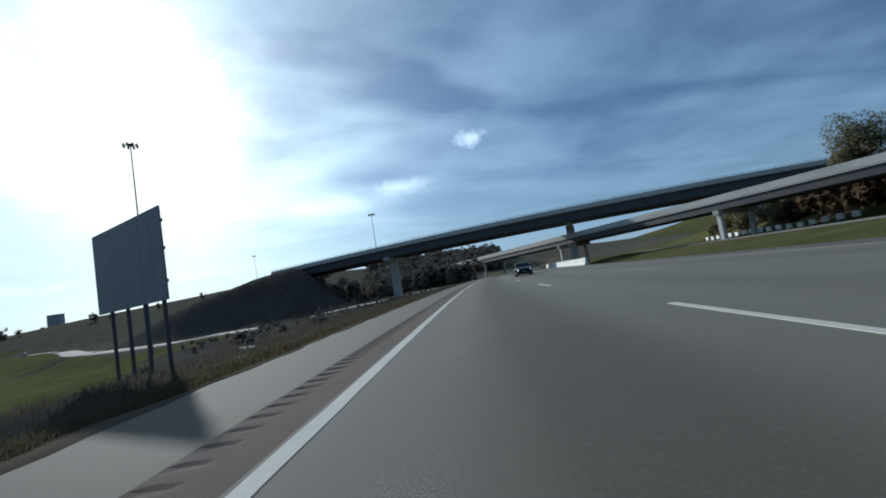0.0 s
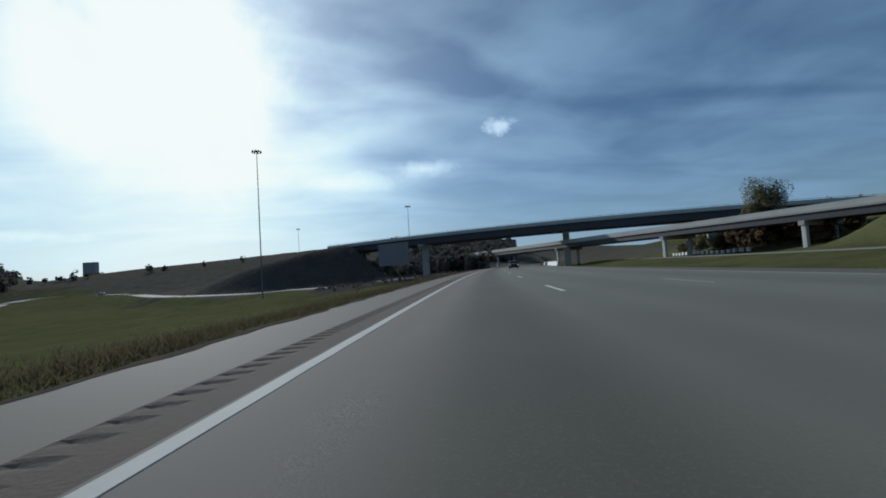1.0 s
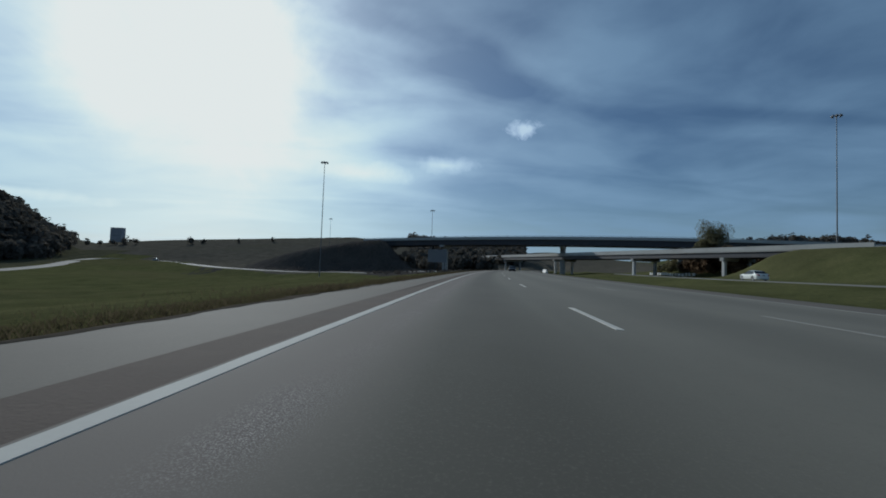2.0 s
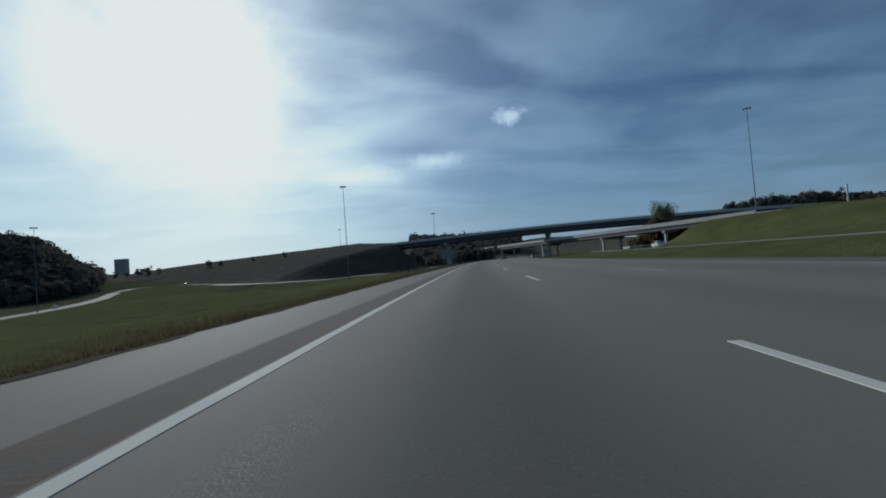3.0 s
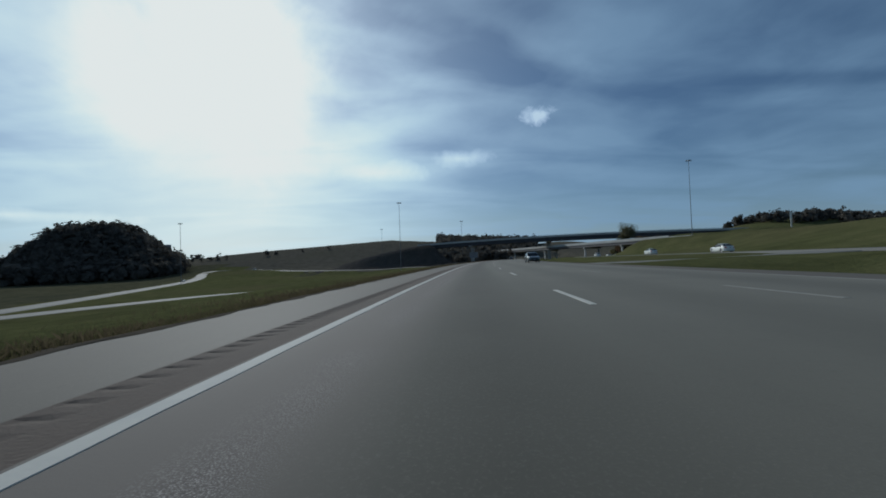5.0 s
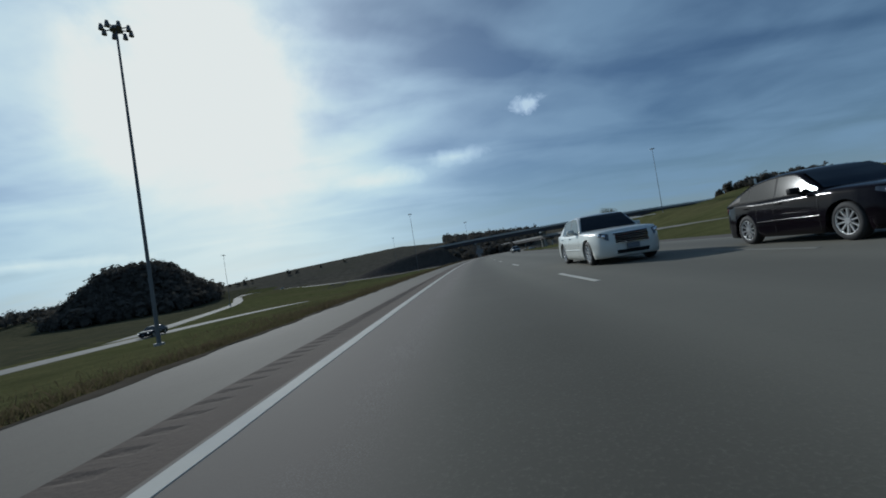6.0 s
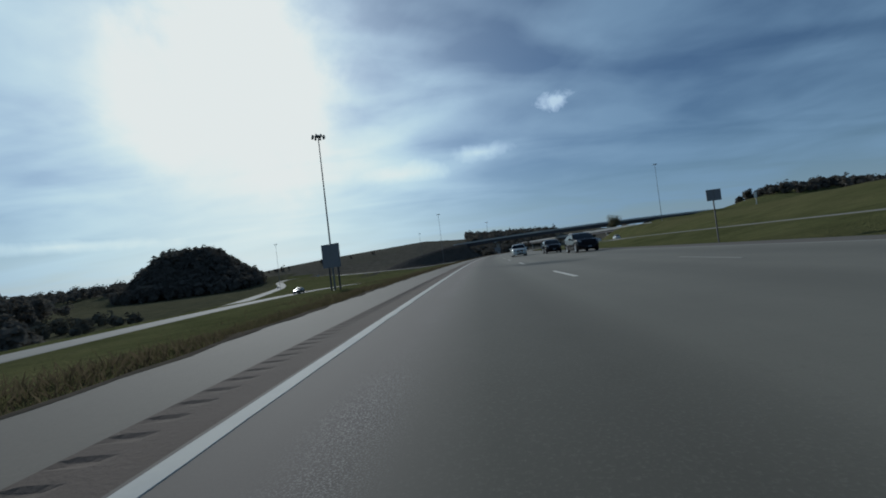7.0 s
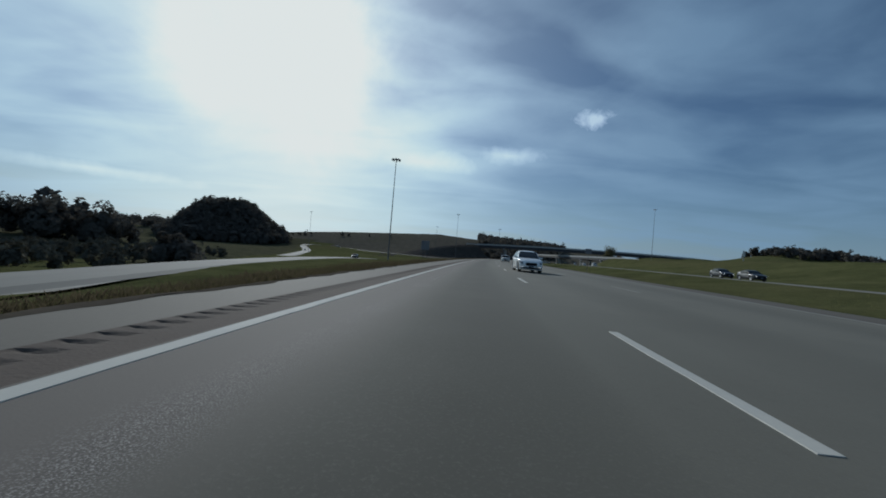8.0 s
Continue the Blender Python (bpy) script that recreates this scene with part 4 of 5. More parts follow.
    # screen and rear glass
    for front, nm in ((True, "windscreen"), (False, "rear_window")):
        rows = []
        for t in np.linspace(0.05, 0.93, 9):
            z = belt + (H - 0.045 - belt) * t
            y = roof_y(z, front)
            out = 0.018 if front else -0.018
            hw = wg(z) - 0.055
            rows.append([(hw * q, y + out * (1.6 - 0.6 * abs(q)), z + 0.014) for q in np.linspace(-1, 1, 9)])
        patch(nm, rows, GLASS)
    # side windows under the arch of the roof, each side: front, rear and a small quarter light
    pillar = spec["pillar"]
    quarter = spec.get("quarter")

    def sill_z(y):
        """Lower edge of the glass, which climbs a little towards the tail."""
        return belt + 0.022 + 0.03 * max(0.0, (pillar - y) / 1.5) ** 2

    def arch_z(y):
        """Upper edge of the glass, under the roof rail."""
        return pw(roof, y) - 0.07

    opens = [y for y in np.linspace(rb, cowl, 240) if arch_z(y) > sill_z(y) + 0.012]
    glass_r, glass_f = opens[0] + spec.get("c_pillar", 0.30), opens[-1] - 0.04
    for s in (-1, 1):
        spans = [(pillar + 0.03, glass_f), ((quarter + 0.02) if quarter is not None else glass_r, pillar - 0.03)]
        if quarter is not None and quarter - 0.06 > glass_r:
            spans.append((glass_r, quarter - 0.02))
        for a, b in spans:
            rows = []
            for t in np.linspace(0, 1, 6):
                row = []
                for y in np.linspace(a, b, 12):
                    z = sill_z(y) + max(arch_z(y) - sill_z(y), 0.012) * t
                    row.append(((wg(z) + 0.008) * s, y, z))
                rows.append(row)
            patch("side_window", rows, GLASS)
        # thin surround over the glass
        rows = []
        for up, out in ((-0.004, 0.006), (0.0, 0.014), (0.018, 0.014), (0.024, 0.004)):
            rows.append([((wg(arch_z(y) + up) + out) * s, y, arch_z(y) + up) for y in np.linspace(glass_r, glass_f, 30)])
        patch("window_trim", rows, CHROME if spec.get("chrome") else TRIM, "chrome strip" if spec.get("chrome") else "black strip")
        # dark pillars between the panes
        for yp in [pillar] + ([quarter] if quarter is not None else []):
            rows = []
            for t in np.linspace(0, 1, 6):
                z = sill_z(yp) + (arch_z(yp) - sill_z(yp)) * t
                rows.append([((wg(z) + 0.006) * s, yp + dy, z) for dy in (-0.035, 0.0, 0.035)])
            patch("door_pillar", rows, TRIM, "black pillar trim")
        # bright or dark waist trim under the glass
        bm = bmesh.new()
        box(bm, (s * (wb + 0.004) - 0.008, rb + 0.35, belt - 0.012), (s * (wb + 0.004) + 0.008, cowl - 0.42, belt + 0.016), 0.004)
        part("waist_trim", bm, CHROME if spec.get("chrome") else TRIM, car, "chrome strip" if spec.get("chrome") else "")
        # side moulding on the doors
        mz = spec.get("mould", 0.52)
        rows = []
        for z, out in ((mz - 0.022, 0.002), (mz - 0.016, 0.014), (mz + 0.016, 0.014), (mz + 0.022, 0.002)):
            rows.append([(s * (side_x(y, z) + out), y, z) for y in np.linspace(axle_r + r + 0.14, axle_f - r - 0.14, 10)])
        patch("side_moulding", rows, spec.get("mould_mat", coat), "")
        if spec.get("vent"):
            rows = []
            for z, out in ((0.675, 0.001), (0.678, 0.009), (0.705, 0.009), (0.708, 0.001)):
                rows.append([(s * (side_x(y, z) + out), y, z) for y in np.linspace(axle_f - r - 0.30, axle_f - r - 0.10, 6)])
            patch("wing_vent", rows, TRIM, "dark slim vent")
        # door gaps and handles
        for yd in (pillar - 0.02, pillar + (cowl - pillar) * 0.93, axle_r + r + 0.10):
            zs_ = np.linspace(sill + 0.1, belt - 0.03, 7)
            patch("door_gap", [[(s * (side_x(yd, z) + 0.002), yd - 0.005, z) for z in zs_], [(s * (side_x(yd, z) + 0.002), yd + 0.005, z) for z in zs_]], TRIM)
        for yd in (pillar + 0.12, pillar - 0.95):
            bm = bmesh.new()
            zx = belt - 0.12
            box(bm, (s * side_x(yd, zx) - 0.02, yd - 0.09, zx - 0.016), (s * side_x(yd, zx) + 0.028, yd + 0.09, zx + 0.016), 0.012)
            part("door_handle", bm, CHROME if spec.get("chrome") else coat, car)
        # mirror on its foot
        bm = bmesh.new()
        ym, zm = cowl - 0.52, belt + 0.07
        box(bm, (s * (wb + 0.14) - 0.105, ym - 0.06, zm - 0.06), (s * (wb + 0.14) + 0.105, ym + 0.07, zm + 0.075), 0.04)
        box(bm, (s * (wb + 0.02) - 0.05, ym - 0.02, zm - 0.09), (s * (wb + 0.02) + 0.05, ym + 0.03, zm - 0.02), 0.012)
        part("wing_mirror", bm, spec.get("mirror", TRIM), car)
        # lamps wrapped round the corners, laid on the body
        for front, mat, nm, depth, h0, h1, drop in ((True, LAMP_GLASS, "headlamp", spec.get("lamp", 0.46), 0.065, spec.get("lamp_high", 0.125), 0.035),
                                                    (False, TAIL, "tail_lamp", 0.34, 0.09, 0.17, 0.06)):
            d = 1 if front else -1
            rows = []
            for k in range(4):
                row = []
                for q in np.linspace(depth, 0.012 if not front else 0.07, 12):
                    y = d * (half - q)
                    f = 1 - q / depth
                    zt = pw(top, y)
                    z = zt - drop - (h0 + (h1 - h0) * min(1, f * 1.7)) * k / 3
                    row.append((s * (side_x(y, z) + 0.009), (tuck(y, z) if front else y) + d * 0.008, z))
                rows.append(row)
            lamp = patch(nm, rows, mat)
            if front:
                bm = bmesh.new()
                yl = half - 0.17
                zl = pw(top, yl) - drop - h1 * 0.5
                bmesh.ops.create_uvsphere(bm, u_segments=12, v_segments=8, radius=h1 * 0.33, matrix=Matrix.Translation((s * (side_x(yl, zl) - 0.012), tuck(yl, zl) + 0.02, zl)))
                part("lamp_lens", bm, CHROME, lamp, "", True)
                bm = bmesh.new()
                yl = half - 0.29
                zl = pw(top, yl) - drop - h1 * 0.42
                bmesh.ops.create_uvsphere(bm, u_segments=12, v_segments=8, radius=h1 * 0.26, matrix=Matrix.Translation((s * (side_x(yl, zl) - 0.008), tuck(yl, zl) + 0.012, zl)))
                part("lamp_lens", bm, CHROME, lamp, "", True)
        # wheels
        for yc in (axle_f, axle_r):
            build_wheel(car, s * (W / 2 - 0.155), yc, r, 0.215, spec.get("spokes", 7), s, spec.get("rim_label", "bright spoked alloy rim"))
        if spec.get("drl"):
            band("running_light", s * 0.50, s * 0.70, 0.365, 0.379, 0.036, DRL, "lit white running light")
        if spec.get("lit"):
            bm = bmesh.new()
            tube(bm, (s * 0.62, front_y(0.62, nose - 0.12) - 0.06, nose - 0.12), (s * 0.62, front_y(0.62, nose - 0.12) + 0.02, nose - 0.12), 0.07, 0.06, 12)
            part("lit_headlamp", bm, BEAM, car, "lit headlamp")
    # face of the car
    gw, g0, g1 = spec["grille"]
    grille = band("grille", -gw, gw, g0, g1, 0.012, TRIM, "dark grille", 0.05)
    if spec.get("bars"):
        band("grille_frame", -gw - 0.025, gw + 0.025, g0 - 0.02, g1 + 0.025, 0.004, CHROME, "thin chrome surround", 0.05, grille)
    bm = bmesh.new()
    for k in range(4):
        z = g0 + (g1 - g0) * (k + 0.7) / 4.4
        yk = front_y(0, z)
        box(bm, (-gw + 0.05, yk - 0.02, z - 0.006), (gw - 0.05, yk + 0.018, z + 0.006))
    part("grille_bars", bm, CHROME if spec.get("bars") else TRIM, grille)
    wide = W * spec.get("intake", 0.36)
    band("lower_intake", -wide, wide, sill + 0.105, sill + 0.20, 0.03 if "intake" in spec else 0.008, TRIM, "", 0.02)
    bm = bmesh.new()
    box(bm, (-0.155, half - 0.03, 0.37), (0.155, half + 0.02, 0.50), 0.006)
    part("number_plate", bm, PLATE, car, "plain pale number plate")
    bm = bmesh.new()
    box(bm, (-0.155, -half - 0.02, tail - 0.30), (0.155, -half + 0.01, tail - 0.16), 0.006)
    part("number_plate", bm, PLATE, car, "plain pale number plate")
    bm = bmesh.new()
    box(bm, (-W * 0.36, -half - 0.03, 0.36), (W * 0.36, -half + 0.06, 0.56), 0.04)
    part("rear_bumper", bm, coat, car)
    if spec.get("rack"):
        for s in (-1, 1):
            bm = bmesh.new()
            tube(bm, (s * (wr - 0.06), rr + 0.25, H + 0.045), (s * (wr - 0.06), rf - 0.1, H + 0.045), 0.018, 0.018, 8)
            for yy in (rr + 0.3, rf - 0.15):
                tube(bm, (s * (wr - 0.06), yy, H - 0.03), (s * (wr - 0.06), yy, H + 0.045), 0.02, 0.02, 8)
            part("roof_rail", bm, SIGN_BACK, car, "grey roof rail")
    return car


SEDAN_GREY = dict(size=0.97, L=5.05, W=1.84, H=1.51, r=0.335, base=2.81, belt=0.93, nose=0.73, tail=0.98, cowl=1.00, rf=0.18, rr=-1.22, rb=-1.92, axle_f=1.48,
                  pillar=-0.32, quarter=-1.12, paint=PAINT_GREY, spokes=9, grille=(0.36, 0.52, 0.61), mould=0.50, mould_mat=TRIM, rim_label="silver spoked wheel cover")
SEDAN_WHITE = dict(size=0.88, blunt=0.62, L=4.84, W=1.68, H=1.48, r=0.365, base=3.05, belt=0.94, nose=0.75, tail=1.00, cowl=1.06, rf=0.12, rr=-1.08, rb=-2.10, axle_f=1.68,
                   pillar=-0.30, quarter=-1.25, paint=PAINT_WHITE, spokes=15, grille=(0.38, 0.47, 0.66), mould=0.30, mould_mat=TRIM, chrome=True, intake=0.41, vent=True, c_pillar=0.22, mirror=PAINT_WHITE, drl=True,
                   lamp=0.52, lamp_high=0.135, rim_label="polished many-spoked alloy rim")
SEDAN_IVORY = dict(L=5.25, W=1.87, H=1.50, r=0.345, base=2.94, belt=0.95, nose=0.86, tail=1.00, cowl=0.95, rf=0.25, rr=-1.25, rb=-1.80, axle_f=1.60,
                   pillar=-0.30, quarter=-1.25, paint=PAINT_IVORY, spokes=7, bars=True, grille=(0.46, 0.54, 0.80), mould=0.46, chrome=True, mirror=PAINT_IVORY, lamp=0.26, lamp_high=0.17)
SUV_BLACK = dict(L=4.95, W=1.94, H=1.62, r=0.385, base=2.85, belt=1.08, nose=0.98, tail=1.14, cowl=0.98, rf=0.18, rr=-1.30, rb=-2.28, axle_f=1.45,
                 pillar=-0.35, quarter=-1.35, paint=PAINT_BLACK, spokes=10, grille=(0.44, 0.62, 0.86), mould=0.40, mould_mat=TRIM, sill=0.20, tumble=0.74, rack=True, c_pillar=0.16)
SEDAN_DARK = dict(L=4.85, W=1.85, H=1.45, r=0.335, base=2.78, belt=0.93, nose=0.78, tail=0.98, cowl=0.98, rf=0.2, rr=-1.1, rb=-1.9, axle_f=1.42,
                  pillar=-0.30, quarter=-1.2, paint=PAINT_DARK, spokes=7, grille=(0.42, 0.50, 0.68), lit=True)
SEDAN_SILVER = dict(SEDAN_DARK, paint=PAINT_IVORY, lit=False)
SEDAN_LIT = dict(SEDAN_DARK)


def on_motorway(s, u, turn=0.0):
    """A pose on the motorway with the nose along the traffic, towards falling s."""
    x, y, h = line_at(s, u)
    return pose(float(x), float(y), 0.016, 0, 0, 180 + turn - math.degrees(float(h)))


build_car("sedan", "grey-green metallic sedan driving in the far lane", SEDAN_GREY, on_motorway(227.2, 9.4, 2.5))
build_car("sedan", "pearl white luxury sedan with a black grille in the middle lane", SEDAN_WHITE, on_motorway(80.4, 4.97, 2.5))
build_car("sedan", "ivory white older sedan with a tall chrome grille", SEDAN_IVORY, on_motorway(142.0, 5.5))
build_car("suv", "glossy black plum crossover with grey roof rails", SUV_BLACK, on_motorway(126.5, 9.4, 3))
build_car("sedan", "dark blue-black sedan with lit headlamps in the middle lane", SEDAN_DARK, on_motorway(362.0, 5.35))
# stand-in: the same crossover at a second place, built on the sedan
build_car("sedan", "black sedan shape standing in for the crossover, with bright ten-spoke rims", dict(SEDAN_DARK, lit=False, H=1.52, belt=1.0, nose=0.88, tail=1.04, tumble=0.74, rb=-2.1, spokes=10, r=0.36, paint=PAINT_BLACK), on_motorway(138.1, 8.75, -1))
pale = build_car("sedan", "small pale sedan on the ramp road", SEDAN_SILVER, pose(0, 0, 0), "cars on the ramps")
dark = build_car("sedan", "small dark sedan with lit headlamps on the ramp road", SEDAN_LIT, pose(0, 0, 0), "cars on the ramps")


def on_ramp(pts, x_or_y, axis_k, off, back):
    """A pose on a side road, at the point whose coordinate axis_k is x_or_y."""
    i = min(range(1, len(pts) - 1), key=lambda k: abs(pts[k][axis_k] - x_or_y))
    d = pts[i + 1] - pts[i - 1]
    n = Vector((d.y, -d.x, 0)).normalized()
    a, b = (pts[i], pts[i + 1]) if (x_or_y - pts[i][axis_k]) * d[axis_k] > 0 else (pts[i - 1], pts[i])
    f = (x_or_y - a[axis_k]) / (b[axis_k] - a[axis_k])
    p = a.lerp(b, f) + n * off
    return pose(p.x, p.y, p.z + 0.03, 0, 0, math.degrees(math.atan2(-d.x, d.y)) + (180 if back else 0))


pale.matrix_world = on_ramp(RAMP_RIGHT, 257.0, 1, 1.4, False) @ Matrix.Scale(SCALE, 4)
dark.matrix_world = on_ramp(RAMP_LEFT, 186.0, 1, 1.4, True) @ Matrix.Scale(SCALE, 4)
bpy.context.view_layer.update()
for src, road, at, k, off, back in ((pale, RAMP_RIGHT, 229.0, 1, 1.4, False), (dark, RAMP_RIGHT, 117.0, 1, -1.4, True), (dark, RAMP_RIGHT, 109.5, 1, -1.4, True),
                                    (pale, RAMP_RIGHT, 310.0, 1, 1.4, False), (dark, LOOP_FAR, 168.0, 1, 1.5, True),
                                    (dark, LOOP_FAR, 188.0, 1, 1.5, True), (pale, LOOP_FAR, -160.0, 0, 1.5, True), (pale, LOOP_FAR, 440.0, 1, -1.5, False)):
    copy_thing(src, on_ramp(road, at, k, off, back))
# ---- trees, woods, grass ----
def leaf_cloud(points, size, rnd, squash=0.8, out=None):
    """Small tilted leaf quads at the points, as arrays of vertices and faces; out: the ways that they roughly face."""
    n = len(points)
    face = rnd.normal(size=(n, 3))
    face /= np.linalg.norm(face, axis=1)[:, None]
    if out is not None:
        face = out + face * 0.6
    a = np.cross(face, rnd.normal(size=(n, 3)))
    a /= np.linalg.norm(a, axis=1)[:, None]
    b = np.cross(face, a)
    b /= np.linalg.norm(b, axis=1)[:, None]
    sz = size * rnd.uniform(0.6, 1.4, size=(n, 1))
    a, b = a * sz, b * sz * squash
    v = np.stack([points - a - b * 0.3, points - a * 0.1 - b, points + a - b * 0.1, points + a * 0.2 + b], 1).reshape(-1, 3)
    f = np.arange(n * 4).reshape(-1, 4)
    return v, f


def crown_points(centre, radii, n, rnd, lobes=9):
    """Points spread over and through an uneven crown of overlapping lobes."""
    c = rnd.normal(size=(lobes, 3)) * 0.42
    rad = rnd.uniform(0.38, 0.62, size=lobes)
    k = rnd.integers(0, lobes, size=n)
    d = rnd.normal(size=(n, 3))
    d /= np.linalg.norm(d, axis=1)[:, None]
    p = c[k] + d * rad[k][:, None] * rnd.uniform(0.55, 1.05, size=(n, 1)) ** 0.5
    return np.asarray(centre) + p * np.asarray(radii)


def build_tree(x, y, height, spread, seed, label):
    rnd = np.random.default_rng(seed)
    z = ground_at(x, y) - 0.2
    t = thing("tree", label, "tree", Matrix.Translation((x, y, z)))
    bm = bmesh.new()
    h0 = height * 0.32
    tube(bm, (0, 0, 0), (0.15, 0.1, h0), spread * 0.075, spread * 0.05, 10)
    tips = []
    for k in range(9):
        a = k * 2.4 + rnd.uniform(-0.3, 0.3)
        q = rnd.uniform(0.45, 0.8) * spread * 0.8
        tip = Vector((q * math.cos(a), q * math.sin(a), height * rnd.uniform(0.55, 0.9)))
        root = Vector((0.13, 0.08, h0 * rnd.uniform(0.75, 1.0)))
        mid = root.lerp(tip, 0.5) + Vector((0, 0, height * 0.06))
        tube(bm, root, mid, spread * 0.035, spread * 0.016, 7)
        tube(bm, mid, tip, spread * 0.016, spread * 0.008, 6)
        tips.append(tip)
    part("trunk", bm, BARK, t, "brown trunk with spreading limbs")
    pts = [crown_points((0, 0, height * 0.70), (spread * 0.9, spread * 0.9, height * 0.30), 6500, rnd, 18)]
    pts.append(crown_points((-spread * 0.55, -0.4, height * 0.42), (spread * 0.6, spread * 0.5, height * 0.18), 2200, rnd, 8))
    for tip in tips:
        pts.append(crown_points(tip, (spread * 0.35, spread * 0.35, height * 0.13), 420, rnd, 4))
    pts = np.concatenate(pts)
    v, f = leaf_cloud(pts, 0.15, rnd, 0.8, outward(pts, (0, 0, height * 0.6), (spread, spread, height * 0.4)))
    part_data("crown", v.tolist(), f.tolist(), LEAVES, t, "thinning green and rust leaves")
    return t


def outward(points, centre, radii):
    """Unit ways out of a crown, a little upwards."""
    d = (points - np.asarray(centre)) / np.asarray(radii)
    d = d / np.maximum(np.linalg.norm(d, axis=1)[:, None], 1e-6) + np.array((0, 0, 0.3))
    return d / np.maximum(np.linalg.norm(d, axis=1)[:, None], 1e-6)


def build_woods(name, spots, size, seed, label, clumps=46, mat=None, leaf=0.105):
    """Woods on a hillside: many crowns of small clumps, joined."""
    rnd = np.random.default_rng(seed)
    allv, allf, k = [], [], 0
    xs, ys = np.array([p[0] for p in spots]), np.array([p[1] for p in spots])
    zs = ground_height(xs, ys)
    for x, y, z in zip(xs, ys, zs):
        h = size * rnd.uniform(0.7, 1.3)
        w_ = h * rnd.uniform(0.38, 0.55)
        pts = crown_points((x, y, z + h * 0.55), (w_, w_, h * 0.5), clumps, rnd, 6)
        v, f = leaf_cloud(pts, h * leaf, rnd, 1.0, outward(pts, (x, y, z + h * 0.4), (w_, w_, h * 0.5)))
        allv.append(v)
        allf.append(f + k)
        k += len(v)
        core = crown_points((x, y, z + h * 0.48), (w_ * 0.7, w_ * 0.7, h * 0.45), max(12, clumps // 6), rnd, 4)
        v, f = leaf_cloud(core, h * max(0.10, leaf * 2.2), rnd, 1.0, outward(core, (x, y, z + h * 0.4), (w_, w_, h * 0.5)))
        allv.append(v)
        allf.append(f + k)
        k += len(v)
    ob = mesh_object(name, np.concatenate(allv).tolist(), np.concatenate(allf).tolist(), mat or WOODS)
    return tagged(ob, label, "trees", kind="stuff")


def scatter(n, test, x0, x1, y0, y1, seed):
    rnd = np.random.default_rng(seed)
    out = []
    while len(out) < n:
        x, y = rnd.uniform(x0, x1), rnd.uniform(y0, y1)
        if test(x, y):
            out.append((x, y))
    return out


build_tree(108.3, 369.5, 16.0 - ground_at(108.3, 369.5), 4.0, 11, "lone half-bare roadside tree behind the ramp viaduct")
build_woods("hill_woods", scatter(2700, lambda x, y: grove_reach(x, y) < 0.97 and x < np.interp(y, [400, 500, 545, 572, 640], [-146, -190, -206, -208, -225]), -480, -140, 420, 740, 21), 9.5, 21,
            "dense dark woods over a rounded hill", 130, None, 0.095)
build_woods("ridge_woods", scatter(1100, lambda x, y: x < min(104 + 0.3 * (y - 560), 172), 25, 175, 560, 900, 22), 9.0, 22, "dark wooded ridge behind the bridges", 100, None, 0.105)
build_woods("right_hill_woods", scatter(420, lambda x, y: ((x - 630) / 128) ** 2 + ((y - 790) / 150) ** 2 < 1, 390, 770, 600, 970, 23), 10.5, 23, "dark woods on a hill beyond the grass bank", 160, None, 0.10)
build_woods("left_woods", scatter(340, lambda x, y: ((x + 600) / 170) ** 2 + ((y - 700) / 130) ** 2 < 1, -800, -400, 560, 840, 24), 11.0, 24, "far woods on the rising ground", 90, None, 0.08)
build_woods("valley_trees", scatter(60, lambda x, y: ((x + 250) / 42) ** 2 + ((y - 302) / 36) ** 2 < 1, -295, -205, 260, 345, 25), 9.5, 25, "dark clump of trees in the valley", 420, None, 0.045)
build_woods("underbridge_trees", scatter(150, lambda x, y: True, 8, 66, 465, 525, 27), 6.5, 27, "dark trees behind the bridge", 150, None, 0.10)


def behind_rail(x, y):
    """Whether bushes grow here: beyond the guardrail under the viaduct."""
    return 57.5 < float(from_plan([x], [y])[1][0]) < 68


build_woods("roadside_bushes", scatter(60, behind_rail, 98, 128, 384, 416, 28), 3.0, 28, "rust-brown bushes under the ramp viaduct", 90, LEAVES, 0.08)
build_woods("viaduct_bushes", scatter(60, behind_rail, 98, 128, 350, 386, 35), 4.0, 35, "rust-brown autumn bushes behind the ramp viaduct", 160, RUST, 0.09)
build_woods("slope_trees", scatter(15, lambda x, y: ((x + 157) / 14) ** 2 + ((y - 216) / 24) ** 2 < 1, -172, -142, 190, 242, 29), 13.5, 29, "tall ragged trees on the valley slope", 1100, None, 0.042)
build_woods("slope_bushes", scatter(9, lambda x, y: math.hypot(x + 72, y - 158) < 3.5, -76, -68, 154, 162, 30), 6.0, 30, "tall dark bushes beside the loop road", 700, None, 0.05)
build_woods("slope_shrubs", scatter(150, lambda x, y: np.interp(y, [105, 150, 200, 230], [-53, -69, -82, -90]) - 2 > x > np.interp(y, [105, 150, 230], [-84, -112, -150]), -150, -50, 108, 225, 36), 2.9, 36, "hazy shrubs and tall weeds on the slope", 260, SHRUB, 0.075)
build_woods("skyline_bushes", [(-180, 690), (-187, 681), (-150, 700), (-120, 712), (-232, 672), (-240, 668), (-247, 664), (-255, 660), (-262, 655), (-270, 650), (-278, 646)], 6.0, 33, "small trees along the skyline", 90)
build_woods("skyline_trees", [(-346, 728), (-350, 731), (-476, 1056), (-484, 1060), (-469, 1052), (-478, 1064)], 19.0, 34, "clumps of trees on the far skyline", 110)


